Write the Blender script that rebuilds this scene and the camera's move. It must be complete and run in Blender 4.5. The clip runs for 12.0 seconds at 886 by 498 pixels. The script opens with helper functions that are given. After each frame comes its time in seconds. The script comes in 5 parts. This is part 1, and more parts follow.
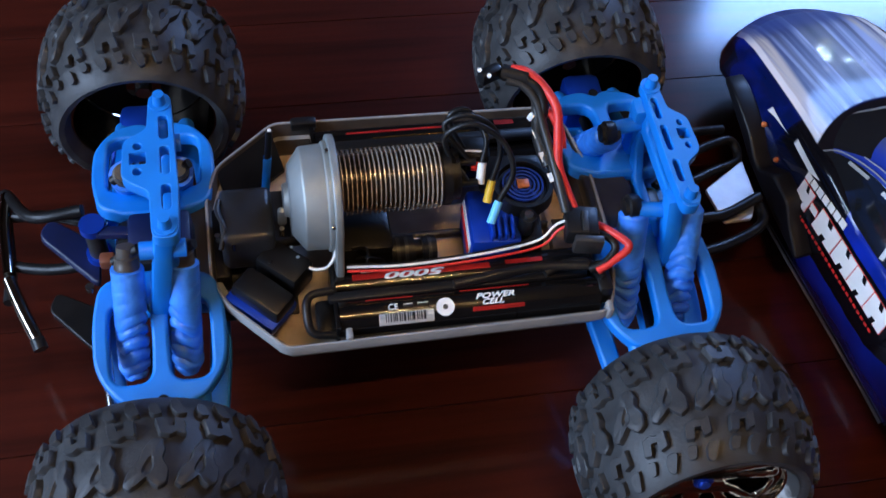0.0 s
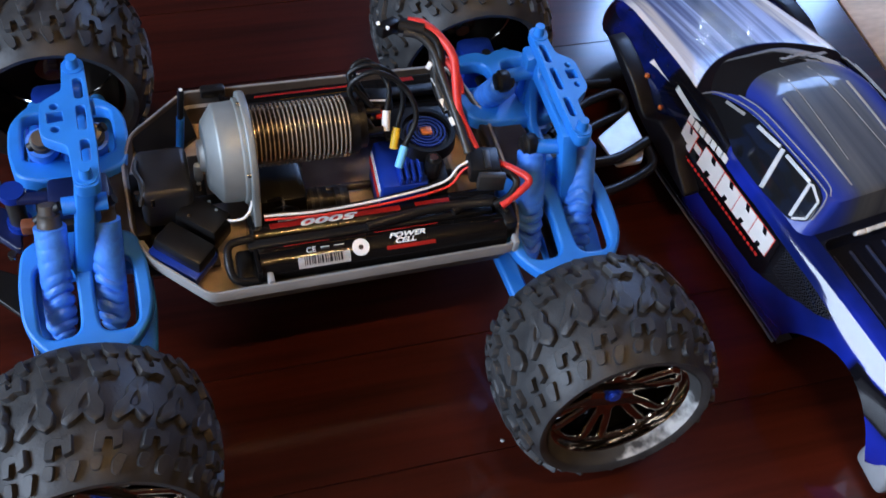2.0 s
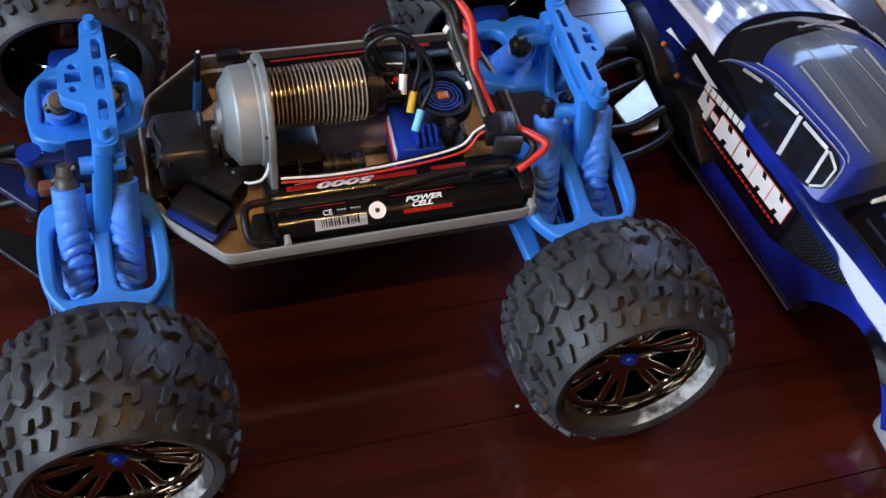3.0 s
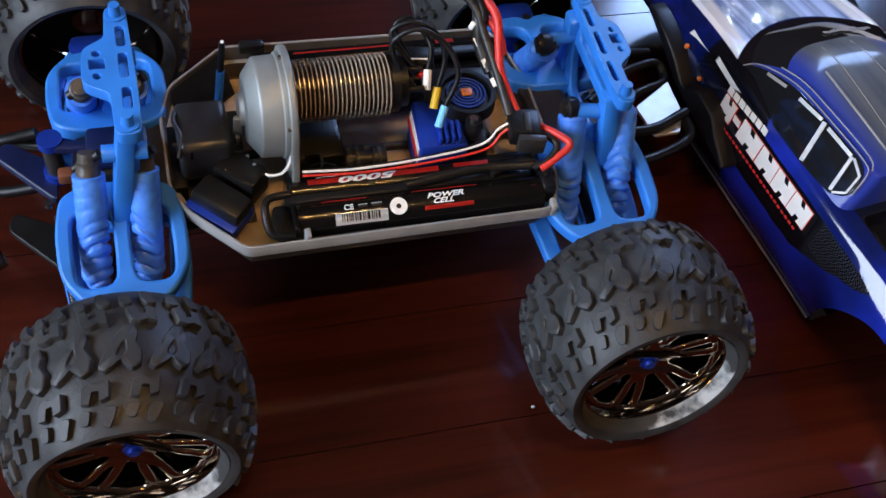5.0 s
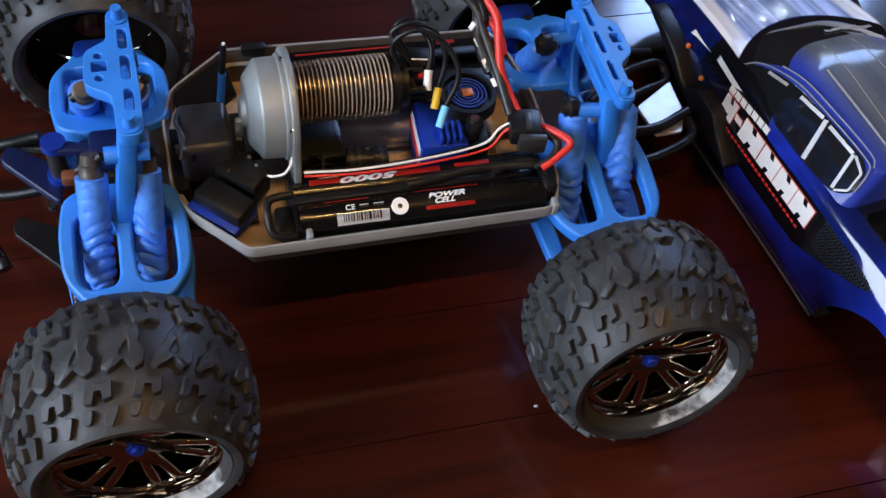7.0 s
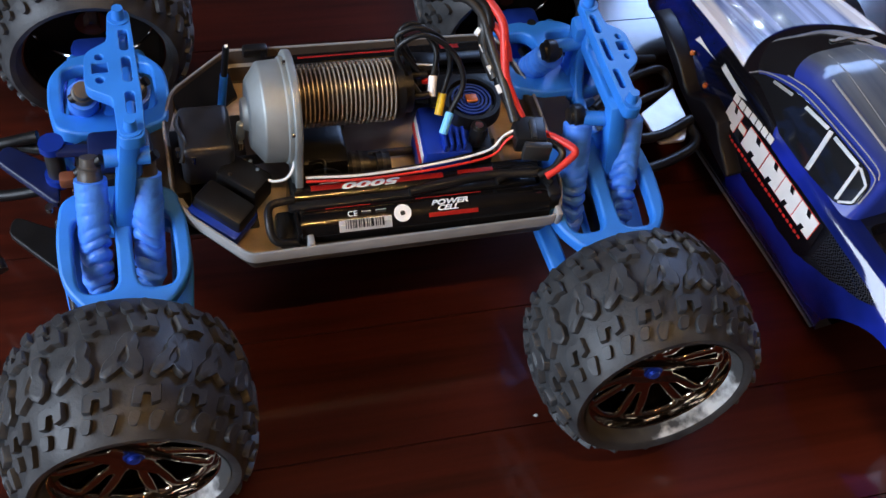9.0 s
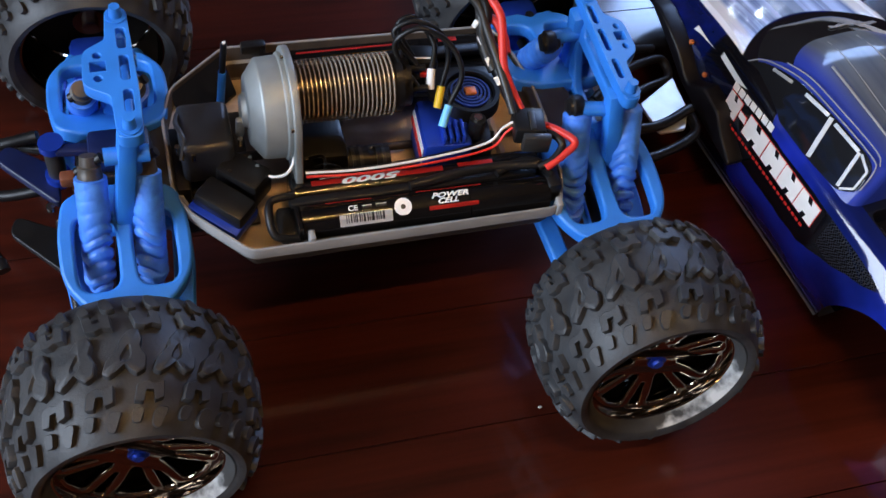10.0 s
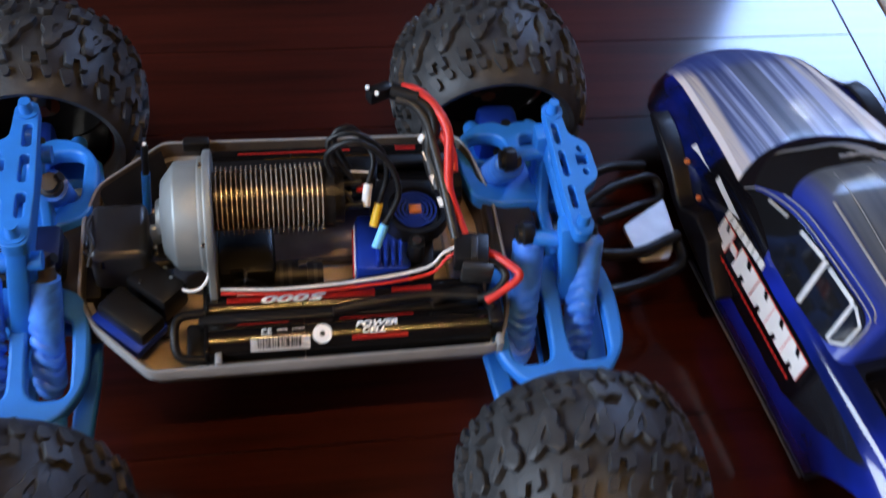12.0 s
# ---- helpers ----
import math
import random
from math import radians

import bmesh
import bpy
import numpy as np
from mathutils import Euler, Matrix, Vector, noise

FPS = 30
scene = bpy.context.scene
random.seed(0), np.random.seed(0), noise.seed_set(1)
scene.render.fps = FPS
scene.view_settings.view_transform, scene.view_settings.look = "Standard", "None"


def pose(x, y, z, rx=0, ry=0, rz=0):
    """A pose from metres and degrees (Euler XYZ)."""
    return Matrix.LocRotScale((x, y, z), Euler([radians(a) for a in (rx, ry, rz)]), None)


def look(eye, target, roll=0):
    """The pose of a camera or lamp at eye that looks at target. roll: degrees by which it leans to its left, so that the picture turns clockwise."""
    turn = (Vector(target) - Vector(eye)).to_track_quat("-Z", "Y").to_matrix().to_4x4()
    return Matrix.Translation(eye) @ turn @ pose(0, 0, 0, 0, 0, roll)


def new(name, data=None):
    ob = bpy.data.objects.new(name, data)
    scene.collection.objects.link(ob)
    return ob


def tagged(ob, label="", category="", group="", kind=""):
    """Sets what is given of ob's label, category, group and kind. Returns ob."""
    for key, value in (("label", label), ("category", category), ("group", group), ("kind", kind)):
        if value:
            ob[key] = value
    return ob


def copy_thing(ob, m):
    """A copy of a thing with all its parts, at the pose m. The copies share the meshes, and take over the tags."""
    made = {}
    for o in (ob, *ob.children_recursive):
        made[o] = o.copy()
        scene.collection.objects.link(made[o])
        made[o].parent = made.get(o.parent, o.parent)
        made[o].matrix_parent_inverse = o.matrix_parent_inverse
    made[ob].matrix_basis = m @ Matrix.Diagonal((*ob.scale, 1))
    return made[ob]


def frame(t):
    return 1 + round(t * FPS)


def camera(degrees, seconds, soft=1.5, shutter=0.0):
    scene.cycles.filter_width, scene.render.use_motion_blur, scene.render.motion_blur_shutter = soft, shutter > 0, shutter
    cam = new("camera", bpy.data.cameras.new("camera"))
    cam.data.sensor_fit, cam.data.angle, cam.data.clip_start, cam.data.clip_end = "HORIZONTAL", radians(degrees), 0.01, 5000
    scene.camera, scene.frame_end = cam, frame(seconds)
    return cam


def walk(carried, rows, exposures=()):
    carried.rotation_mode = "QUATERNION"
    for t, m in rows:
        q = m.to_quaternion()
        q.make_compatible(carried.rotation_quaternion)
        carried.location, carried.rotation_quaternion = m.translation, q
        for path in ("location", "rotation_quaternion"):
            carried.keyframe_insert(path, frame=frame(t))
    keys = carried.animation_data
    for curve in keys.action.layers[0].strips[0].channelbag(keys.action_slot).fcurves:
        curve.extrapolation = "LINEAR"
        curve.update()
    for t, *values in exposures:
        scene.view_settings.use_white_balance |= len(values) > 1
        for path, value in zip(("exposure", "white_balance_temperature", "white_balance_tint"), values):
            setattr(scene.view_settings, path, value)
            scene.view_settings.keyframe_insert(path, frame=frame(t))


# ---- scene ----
cam = camera(43.4, 12.0, soft=1.5, shutter=0.5)

PATH = [
    (0, (-0.095, -0.422, 0.724), (0.245, 0.654, -0.928), 9.2),
    (0.5, (-0.114, -0.457, 0.73), (0.262, 0.649, -0.893), 9.5),
    (1, (-0.123, -0.471, 0.73), (0.314, 0.675, -0.85), 10.7),
    (1.5, (-0.122, -0.479, 0.723), (0.35, 0.643, -0.864), 11.5),
    (2, (-0.113, -0.494, 0.72), (0.394, 0.598, -0.877), 11.3),
    (2.5, (-0.12, -0.509, 0.711), (0.383, 0.598, -0.878), 10.3),
    (3, (-0.12, -0.505, 0.71), (0.368, 0.573, -0.903), 11.1),
    (4.8, (-0.122, -0.502, 0.703), (0.345, 0.570, -0.918), 11.9),
    (5, (-0.131, -0.499, 0.704), (0.354, 0.576, -0.911), 12.5),
    (5.5, (-0.133, -0.499, 0.704), (0.343, 0.581, -0.911), 12.0),
    (6, (-0.129, -0.507, 0.701), (0.353, 0.563, -0.918), 11.9),
    (6.5, (-0.127, -0.511, 0.709), (0.348, 0.599, -0.886), 11.2),
    (7, (-0.127, -0.505, 0.704), (0.343, 0.583, -0.907), 11.4),
    (9, (-0.133, -0.491, 0.702), (0.356, 0.583, -0.913), 13.1),
    (9.5, (-0.134, -0.49, 0.698), (0.349, 0.567, -0.93), 12.9),
    (10, (-0.131, -0.493, 0.701), (0.349, 0.577, -0.919), 11.9),
    (10.5, (-0.129, -0.489, 0.708), (0.342, 0.599, -0.903), 11.8),
    (11, (-0.119, -0.491, 0.714), (0.343, 0.614, -0.887), 10.9),
    (11.5, (-0.094, -0.481, 0.707), (0.376, 0.623, -0.893), 11.3),
    (12, (-0.011, -0.437, 0.686), (0.312, 0.745, -0.895), 8.9),
]
TINT = [(0, -0.01, 5450, 10), (1, 0.04, 5700, 10), (2, 0.07, 6050, 10), (2.5, 0.07, 6300, 10), (3, 0.07, 6450, 10), (11, 0.07, 6450, 10), (12, 0.02, 6250, 10)]
walk(cam, [(t, look(eye, target, roll)) for t, eye, target, roll in PATH], TINT)

# ---- world, windows, lamps ----
world = bpy.data.worlds.new("world")
scene.world = world
world.use_nodes = True
wn = world.node_tree.nodes
sky = wn.new("ShaderNodeTexSky")
sky.sky_type = "NISHITA"
sky.sun_disc = False
sky.sun_elevation = radians(40)
sky.sun_rotation = radians(200)
world.node_tree.links.new(sky.outputs[0], wn["Background"].inputs[0])
wn["Background"].inputs[1].default_value = 0.08


def area_lamp(name, m, sx, sy, watts, color):
    d = bpy.data.lights.new(name, "AREA")
    d.shape, d.size, d.size_y, d.energy, d.color = "RECTANGLE", sx, sy, watts, color
    ob = new(name, d)
    ob.matrix_world = m
    return ob


area_lamp("window_light", look((2.18, 2.37, 1.92), (2.18, 0, 1.92)), 1.06, 0.7, 82, (0.345, 0.53, 1.0))
area_lamp("window_light", look((-2.17, -0.58, 1.38), (0, -0.58, 1.38)), 2.2, 1.1, 138, (0.7, 0.82, 1.0))

# ---- materials ----


def mat(name, color, rough=0.5, metal=0.0, vary=0.25, scale=60.0, bump=0.0, bump_scale=None, coat=0.0, stretch=(1, 1, 1),
        second=None, big=4.0, rough_vary=0.15, per_object=0.0, coat_rough=0.06):
    """A principled material: colour broken up at two scales, roughness wear, fine relief."""
    m = bpy.data.materials.new(name)
    m.use_nodes = True
    nt = m.node_tree
    n, l = nt.nodes, nt.links
    b = n["Principled BSDF"]
    tc, mp = n.new("ShaderNodeTexCoord"), n.new("ShaderNodeMapping")
    mp.inputs["Scale"].default_value = stretch
    l.new(tc.outputs["Object"], mp.inputs[0])
    fine, wide = n.new("ShaderNodeTexNoise"), n.new("ShaderNodeTexNoise")
    fine.inputs["Scale"].default_value, fine.inputs["Detail"].default_value = scale, 5
    wide.inputs["Scale"].default_value, wide.inputs["Detail"].default_value = scale / big, 3
    l.new(mp.outputs[0], fine.inputs[0])
    l.new(mp.outputs[0], wide.inputs[0])
    add = n.new("ShaderNodeMath")
    add.operation = "ADD"
    l.new(fine.outputs[0], add.inputs[0])
    l.new(wide.outputs[0], add.inputs[1])
    ramp = n.new("ShaderNodeMapRange")
    ramp.inputs[1].default_value, ramp.inputs[2].default_value = 0.7, 1.3
    l.new(add.outputs[0], ramp.inputs[0])
    mix = n.new("ShaderNodeMix")
    mix.data_type = "RGBA"
    low = second or tuple(c * (1 - vary) for c in color)
    high = color if second else tuple(min(1, c * (1 + vary)) for c in color)
    mix.inputs[6].default_value, mix.inputs[7].default_value = (*low, 1), (*high, 1)
    l.new(ramp.outputs[0], mix.inputs[0])
    out = mix.outputs[2]
    if per_object:
        info, hsv, mr = n.new("ShaderNodeObjectInfo"), n.new("ShaderNodeHueSaturation"), n.new("ShaderNodeMapRange")
        mr.inputs[3].default_value, mr.inputs[4].default_value = 1 - per_object, 1 + per_object
        l.new(info.outputs["Random"], mr.inputs[0])
        l.new(mr.outputs[0], hsv.inputs["Value"])
        l.new(out, hsv.inputs["Color"])
        out = hsv.outputs[0]
    l.new(out, b.inputs["Base Color"])
    rr = n.new("ShaderNodeMapRange")
    rr.inputs[3].default_value, rr.inputs[4].default_value = max(0.02, rough - rough_vary * rough), min(1, rough + rough_vary * rough)
    l.new(wide.outputs[0], rr.inputs[0])
    l.new(rr.outputs[0], b.inputs["Roughness"])
    b.inputs["Metallic"].default_value = metal
    b.inputs["Coat Weight"].default_value = coat
    b.inputs["Coat Roughness"].default_value = coat_rough
    if bump:
        bn, bt = n.new("ShaderNodeBump"), n.new("ShaderNodeTexNoise")
        bt.inputs["Scale"].default_value, bt.inputs["Detail"].default_value = bump_scale or scale * 2, 6
        l.new(mp.outputs[0], bt.inputs[0])
        bn.inputs["Strength"].default_value, bn.inputs["Distance"].default_value = bump, 0.001
        l.new(bt.outputs[0], bn.inputs["Height"])
        l.new(bn.outputs[0], b.inputs["Normal"])
    return m


WOOD = mat("floor_wood", (0.052, 0.0075, 0.0033), 0.45, coat=0.9, coat_rough=0.12, vary=0.4, scale=48, big=5, stretch=(0.12, 2.2, 1), bump=0.12, bump_scale=90,
           second=(0.018, 0.0029, 0.0013), per_object=0.2)
WOOD.node_tree.nodes["Principled BSDF"].inputs["Specular IOR Level"].default_value = 0.1
WOOD.node_tree.nodes["Principled BSDF"].inputs["Coat IOR"].default_value = 1.5
WOOD_GAP = mat("floor_gap", (0.006, 0.003, 0.002), 0.8)
PALE = mat("pale_glare_and_crumb", (0.62, 0.58, 0.54), 0.9, scale=180, vary=0.15, bump=0.4, stretch=(0.3, 1, 1))
# walls and ceiling are unseen; dark colours hold down the floor's sheen
PLASTER = mat("unseen_dark_wall", (0.03, 0.016, 0.01), 0.8, scale=14, vary=0.06, bump=0.1)
CEILING = mat("unseen_dark_ceiling", (0.03, 0.016, 0.01), 0.85, scale=10, vary=0.05)
FRAME_WHITE = mat("window_paint", (0.78, 0.77, 0.74), 0.4, scale=30, vary=0.05)
RUBBER = mat("tyre_rubber", (0.048, 0.049, 0.051), 0.48, vary=0.35, scale=70, bump=0.25, bump_scale=500, second=(0.019, 0.019, 0.020))
RUBBER.node_tree.nodes["Principled BSDF"].inputs["Specular IOR Level"].default_value = 0.35


def dusty_rubber():
    """Rubber with a caked patch of pale dust towards one side of the wheel."""
    m = mat("dusty_rubber", (0.05, 0.05, 0.05), 0.8, scale=45, second=(0.02, 0.02, 0.02), big=3, bump=0.2)
    n, l = m.node_tree.nodes, m.node_tree.links
    b = n["Principled BSDF"]
    tc, dot, tex, add, ramp, mix = (n.new("ShaderNode" + k) for k in ("TexCoord", "VectorMath", "TexNoise", "Math", "MapRange", "Mix"))
    dot.operation = "DOT_PRODUCT"
    dot.inputs[1].default_value = (10, 0, -4)
    tex.inputs["Scale"].default_value, tex.inputs["Detail"].default_value = 60, 6
    l.new(tc.outputs["Object"], dot.inputs[0])
    l.new(tc.outputs["Object"], tex.inputs[0])
    l.new(tex.outputs[0], add.inputs[0])
    l.new(dot.outputs["Value"], add.inputs[1])
    ramp.inputs[1].default_value, ramp.inputs[2].default_value = 0.86, 1.04
    l.new(add.outputs[0], ramp.inputs[0])
    mix.data_type = "RGBA"
    old = b.inputs["Base Color"].links[0].from_socket
    l.new(ramp.outputs[0], mix.inputs[0])
    l.new(old, mix.inputs[6])
    mix.inputs[7].default_value = (0.46, 0.48, 0.48, 1)
    l.new(mix.outputs[2], b.inputs["Base Color"])
    return m


DUSTY = dusty_rubber()
BLACK_CHROME = mat("black_chrome", (0.31, 0.255, 0.195), 0.075, metal=1.0, vary=0.1, scale=30)
BRUSHED = mat("worn_metal", (0.55, 0.57, 0.58), 0.35, metal=0.6, vary=0.4, scale=30, big=3)
BLUE = mat("blue_nylon", (0.026, 0.18, 0.6), 0.42, vary=0.12, scale=50, bump=0.08, bump_scale=700)
FLARE = mat("flare_plastic", (0.006, 0.006, 0.009), 0.42, vary=0.3, scale=60, bump=0.1)
FLARE.node_tree.nodes["Principled BSDF"].inputs["Specular IOR Level"].default_value = 0.3
SKID_BLUE = mat("dark_blue_plastic", (0.004, 0.009, 0.05), 0.4, vary=0.2)
BLUE_ALLOY = mat("blue_anodised", (0.012, 0.05, 0.42), 0.42, metal=0.5, vary=0.15)
SLEEVE = mat("blue_sleeve", (0.075, 0.27, 0.85), 0.4, vary=0.35, scale=120, bump=0.3, bump_scale=420, second=(0.04, 0.15, 0.6))
BLACK = mat("black_plastic", (0.007, 0.007, 0.0075), 0.38, vary=0.3, scale=80, bump=0.1, bump_scale=600)
BLACK.node_tree.nodes["Principled BSDF"].inputs["Specular IOR Level"].default_value = 0.3
CAP = mat("bronze_grey_plastic", (0.05, 0.042, 0.034), 0.42, vary=0.25, scale=90, bump=0.1)
DARK_GREY = mat("dark_grey_plastic", (0.022, 0.021, 0.02), 0.42, vary=0.25, scale=80, bump=0.1)
WRAP = mat("black_wrap", (0.005, 0.0045, 0.0045), 0.14, vary=0.3, scale=40, bump=0.1, bump_scale=120)
PAN = mat("grey_nylon", (0.25, 0.245, 0.24), 0.5, vary=0.12, scale=60, bump=0.1, bump_scale=500)
PAN_FLOOR = mat("dusty_pan", (0.72, 0.62, 0.53), 0.6, scale=40, second=(0.32, 0.24, 0.18), bump=0.15)
# dark brown for the tub: grime and painted-in shade
GRIME_SHADE = mat("grimy_shaded_nylon", (0.045, 0.034, 0.026), 0.55, vary=0.4, scale=60, bump=0.1)
ALLOY = mat("cast_alloy", (0.27, 0.29, 0.285), 0.5, metal=0.5, vary=0.12, scale=70, bump=0.08, bump_scale=900)
FIN = mat("motor_fin", (0.78, 0.68, 0.54), 0.24, metal=0.72, vary=0.15)
SERVO_GREY = mat("servo_plastic", (0.026, 0.03, 0.038), 0.35, vary=0.2, scale=60)
FAN_BLUE = mat("fan_blue", (0.007, 0.025, 0.2), 0.4, vary=0.15)
BLACK_ALLOY = mat("black_anodised", (0.03, 0.026, 0.022), 0.3, metal=0.6, vary=0.2)
GOLD = mat("gold_plating", (0.75, 0.5, 0.16), 0.25, metal=1.0)
RED = mat("red_print", (0.55, 0.02, 0.015), 0.4, vary=0.12)
RED_WIRE = mat("red_silicone", (0.62, 0.03, 0.02), 0.45, vary=0.12)
WHITE = mat("white_print", (0.8, 0.79, 0.77), 0.45, vary=0.05)
YELLOW = mat("yellow_sleeve", (0.75, 0.48, 0.02), 0.45, vary=0.1)
SKY_BLUE = mat("light_blue_sleeve", (0.16, 0.5, 0.85), 0.45, vary=0.1)
RUST = mat("rusty_brown_plastic", (0.16, 0.05, 0.02), 0.5, vary=0.3)
ORANGE = mat("orange_plastic", (0.6, 0.16, 0.03), 0.4, vary=0.15)
STEEL = mat("screw_steel", (0.6, 0.58, 0.55), 0.2, metal=1.0)
BUMPER_GREY = mat("pale_grey_plastic", (0.3, 0.31, 0.33), 0.45, vary=0.12, scale=40)
BODY_BLACK = mat("black_lacquer", (0.006, 0.006, 0.008), 0.14, coat=1.0, vary=0.2)
GREY_STREAK = mat("grey_streaked_lacquer", (0.06, 0.07, 0.115), 0.36, coat=0.3, scale=90, big=3,
                  stretch=(0.05, 1, 0.02), second=(0.016, 0.02, 0.05))
GREY_STREAK.node_tree.nodes["Principled BSDF"].inputs["Specular IOR Level"].default_value = 0.2


def livery():
    """The shell's lacquer: streaked silver hood, black flanks with wavering edges, blue below."""
    m = bpy.data.materials.new("painted_livery")
    m.use_nodes = True
    n, l = m.node_tree.nodes, m.node_tree.links
    b = n["Principled BSDF"]
    tc, sep = n.new("ShaderNodeTexCoord"), n.new("ShaderNodeSeparateXYZ")
    l.new(tc.outputs["Object"], sep.inputs[0])

    def put(socket, v):
        if isinstance(v, (int, float)):
            socket.default_value = v
        else:
            l.new(v, socket)

    def calc(op, u, v=0.0):
        k = n.new("ShaderNodeMath")
        k.operation = op
        put(k.inputs[0], u)
        put(k.inputs[1], v)
        return k.outputs[0]

    def step(v, lo, hi):
        k = n.new("ShaderNodeMapRange")
        k.interpolation_type = "SMOOTHSTEP"
        put(k.inputs[0], v)
        put(k.inputs[1], lo)
        put(k.inputs[2], hi)
        return k.outputs[0]

    def grain(scale, stretch, detail=4):
        mp, t = n.new("ShaderNodeMapping"), n.new("ShaderNodeTexNoise")
        mp.inputs["Scale"].default_value = stretch
        t.inputs["Scale"].default_value, t.inputs["Detail"].default_value = scale, detail
        l.new(tc.outputs["Object"], mp.inputs[0])
        l.new(mp.outputs[0], t.inputs[0])
        return t.outputs[0]

    def blend(f, u, v):
        k = n.new("ShaderNodeMix")
        k.data_type = "RGBA"
        put(k.inputs[0], f)
        for s, c in ((k.inputs[6], u), (k.inputs[7], v)):
            if isinstance(c, tuple):
                s.default_value = (*c, 1)
            else:
                l.new(c, s)
        return k.outputs[2]

    x, y, z = sep.outputs
    ay = calc("ABSOLUTE", y)
    wob = calc("MULTIPLY", calc("SUBTRACT", grain(28, (1, 1, 1)), 0.5), 0.010)
    blue = blend(step(grain(9, (1, 1, 1)), 0.35, 0.65), (0.004, 0.009, 0.085), (0.012, 0.028, 0.40))
    black = (0.004, 0.004, 0.006)
    # black flank round the marks, rising towards the tail; blue belt above it behind the front door
    tailwards = calc("MAXIMUM", 0.0, calc("SUBTRACT", -0.066, x))
    low = calc("ADD", calc("ADD", 0.044, calc("MULTIPLY", tailwards, 0.50)), wob)
    belt = calc("ADD", 0.0862, calc("ADD", calc("MULTIPLY", step(x, 0.004, 0.024), 0.02), calc("MULTIPLY", wob, 0.3)))
    band = calc("MULTIPLY", step(calc("SUBTRACT", z, low), 0.0, 0.0012), step(calc("SUBTRACT", belt, z), 0.0, 0.0012))
    band = calc("MULTIPLY", band, step(x, -0.150, -0.138))
    weave = n.new("ShaderNodeTexChecker")
    weave.inputs["Scale"].default_value = 700
    weave.inputs["Color1"].default_value, weave.inputs["Color2"].default_value = (0.003, 0.003, 0.005, 1), (0.022, 0.024, 0.03, 1)
    l.new(tc.outputs["Object"], weave.inputs[0])
    dark = blend(step(calc("MULTIPLY", x, -1.0), 0.074, 0.082), black, weave.outputs[0])
    col = blend(band, blue, dark)
    # tail end: dark wedge with a pale streak over the rear wheel opening
    wedge = calc("MULTIPLY", step(calc("MULTIPLY", x, -1.0), 0.172, 0.180), step(calc("SUBTRACT", calc("ADD", 0.081, wob), z), 0.0, 0.0012))
    wedge = calc("MULTIPLY", wedge, step(z, 0.055, 0.058))
    col = blend(wedge, col, black)
    # dark navy fender behind the front wheel opening, pale sill
    col = blend(calc("MULTIPLY", step(x, 0.024, 0.034), step(calc("SUBTRACT", 0.084, z), 0.0, 0.002)), col, (0.003, 0.005, 0.022))
    sill = step(calc("SUBTRACT", calc("ADD", 0.007, calc("MULTIPLY", wob, 0.2)), z), 0.0, 0.001)
    col = blend(sill, col, (0.16, 0.16, 0.165))
    # blue fender tip and white flashes on the shoulder behind it
    col = blend(calc("MULTIPLY", step(x, 0.098, 0.104), step(z, 0.070, 0.074)), col, blend(step(grain(16, (1, 1, 1)), 0.4, 0.6), (0.003, 0.007, 0.06), (0.006, 0.014, 0.2)))
    up = calc("ADD", 0.0929, calc("MULTIPLY", calc("SUBTRACT", x, 0.0476), 0.055))
    thick = calc("MINIMUM", calc("MULTIPLY", calc("SUBTRACT", x, 0.0476), 0.42), 0.0052)
    flash = calc("MULTIPLY", step(calc("SUBTRACT", up, z), 0.0, 0.0006), step(calc("SUBTRACT", z, calc("SUBTRACT", up, thick)), 0.0, 0.0006))
    flash = calc("MULTIPLY", flash, step(calc("SUBTRACT", 0.0895, x), 0.0, 0.003))
    up = calc("ADD", 0.0900, calc("MULTIPLY", calc("SUBTRACT", x, 0.096), -0.09))
    thick = calc("MULTIPLY", calc("SUBTRACT", x, 0.094), 0.12)
    tip = calc("MULTIPLY", step(calc("SUBTRACT", up, z), 0.0, 0.0006), step(calc("SUBTRACT", z, calc("ADD", calc("SUBTRACT", up, thick), calc("MULTIPLY", wob, 0.4))), 0.0, 0.0006))
    tip = calc("MULTIPLY", tip, step(calc("SUBTRACT", 0.129, x), 0.0, 0.002))
    col = blend(calc("MAXIMUM", flash, tip), col, (0.72, 0.74, 0.76))
    # streaked hood, its edge drawn in towards the nose, its rear edge an arc before the windscreen
    side = calc("SUBTRACT", 0.0722, calc("MULTIPLY", calc("MAXIMUM", 0.0, calc("SUBTRACT", x, 0.078)), 0.115))
    arc = calc("SUBTRACT", 0.106, calc("MULTIPLY", calc("MULTIPLY", ay, ay), 6.2))
    hood = calc("MULTIPLY", step(calc("SUBTRACT", side, ay), 0.0, 0.0012), step(calc("SUBTRACT", x, arc), 0.0, 0.002))
    hood = calc("MULTIPLY", hood, step(calc("SUBTRACT", z, calc("SUBTRACT", 0.0925, calc("MULTIPLY", calc("SUBTRACT", x, 0.08), 0.17))), 0.0, 0.001))
    streak = step(grain(95, (0.03, 1, 0.02), 6), 0.39, 0.63)
    tone = blend(streak, (0.014, 0.028, 0.13), (0.28, 0.34, 0.58))
    inset = calc("SUBTRACT", side, ay)
    edge = calc("MULTIPLY", step(calc("SUBTRACT", 0.020, inset), 0.0, 0.006), step(grain(60, (0.05, 1, 0.02)), 0.38, 0.52))
    tone = blend(edge, tone, (0.50, 0.47, 0.43))
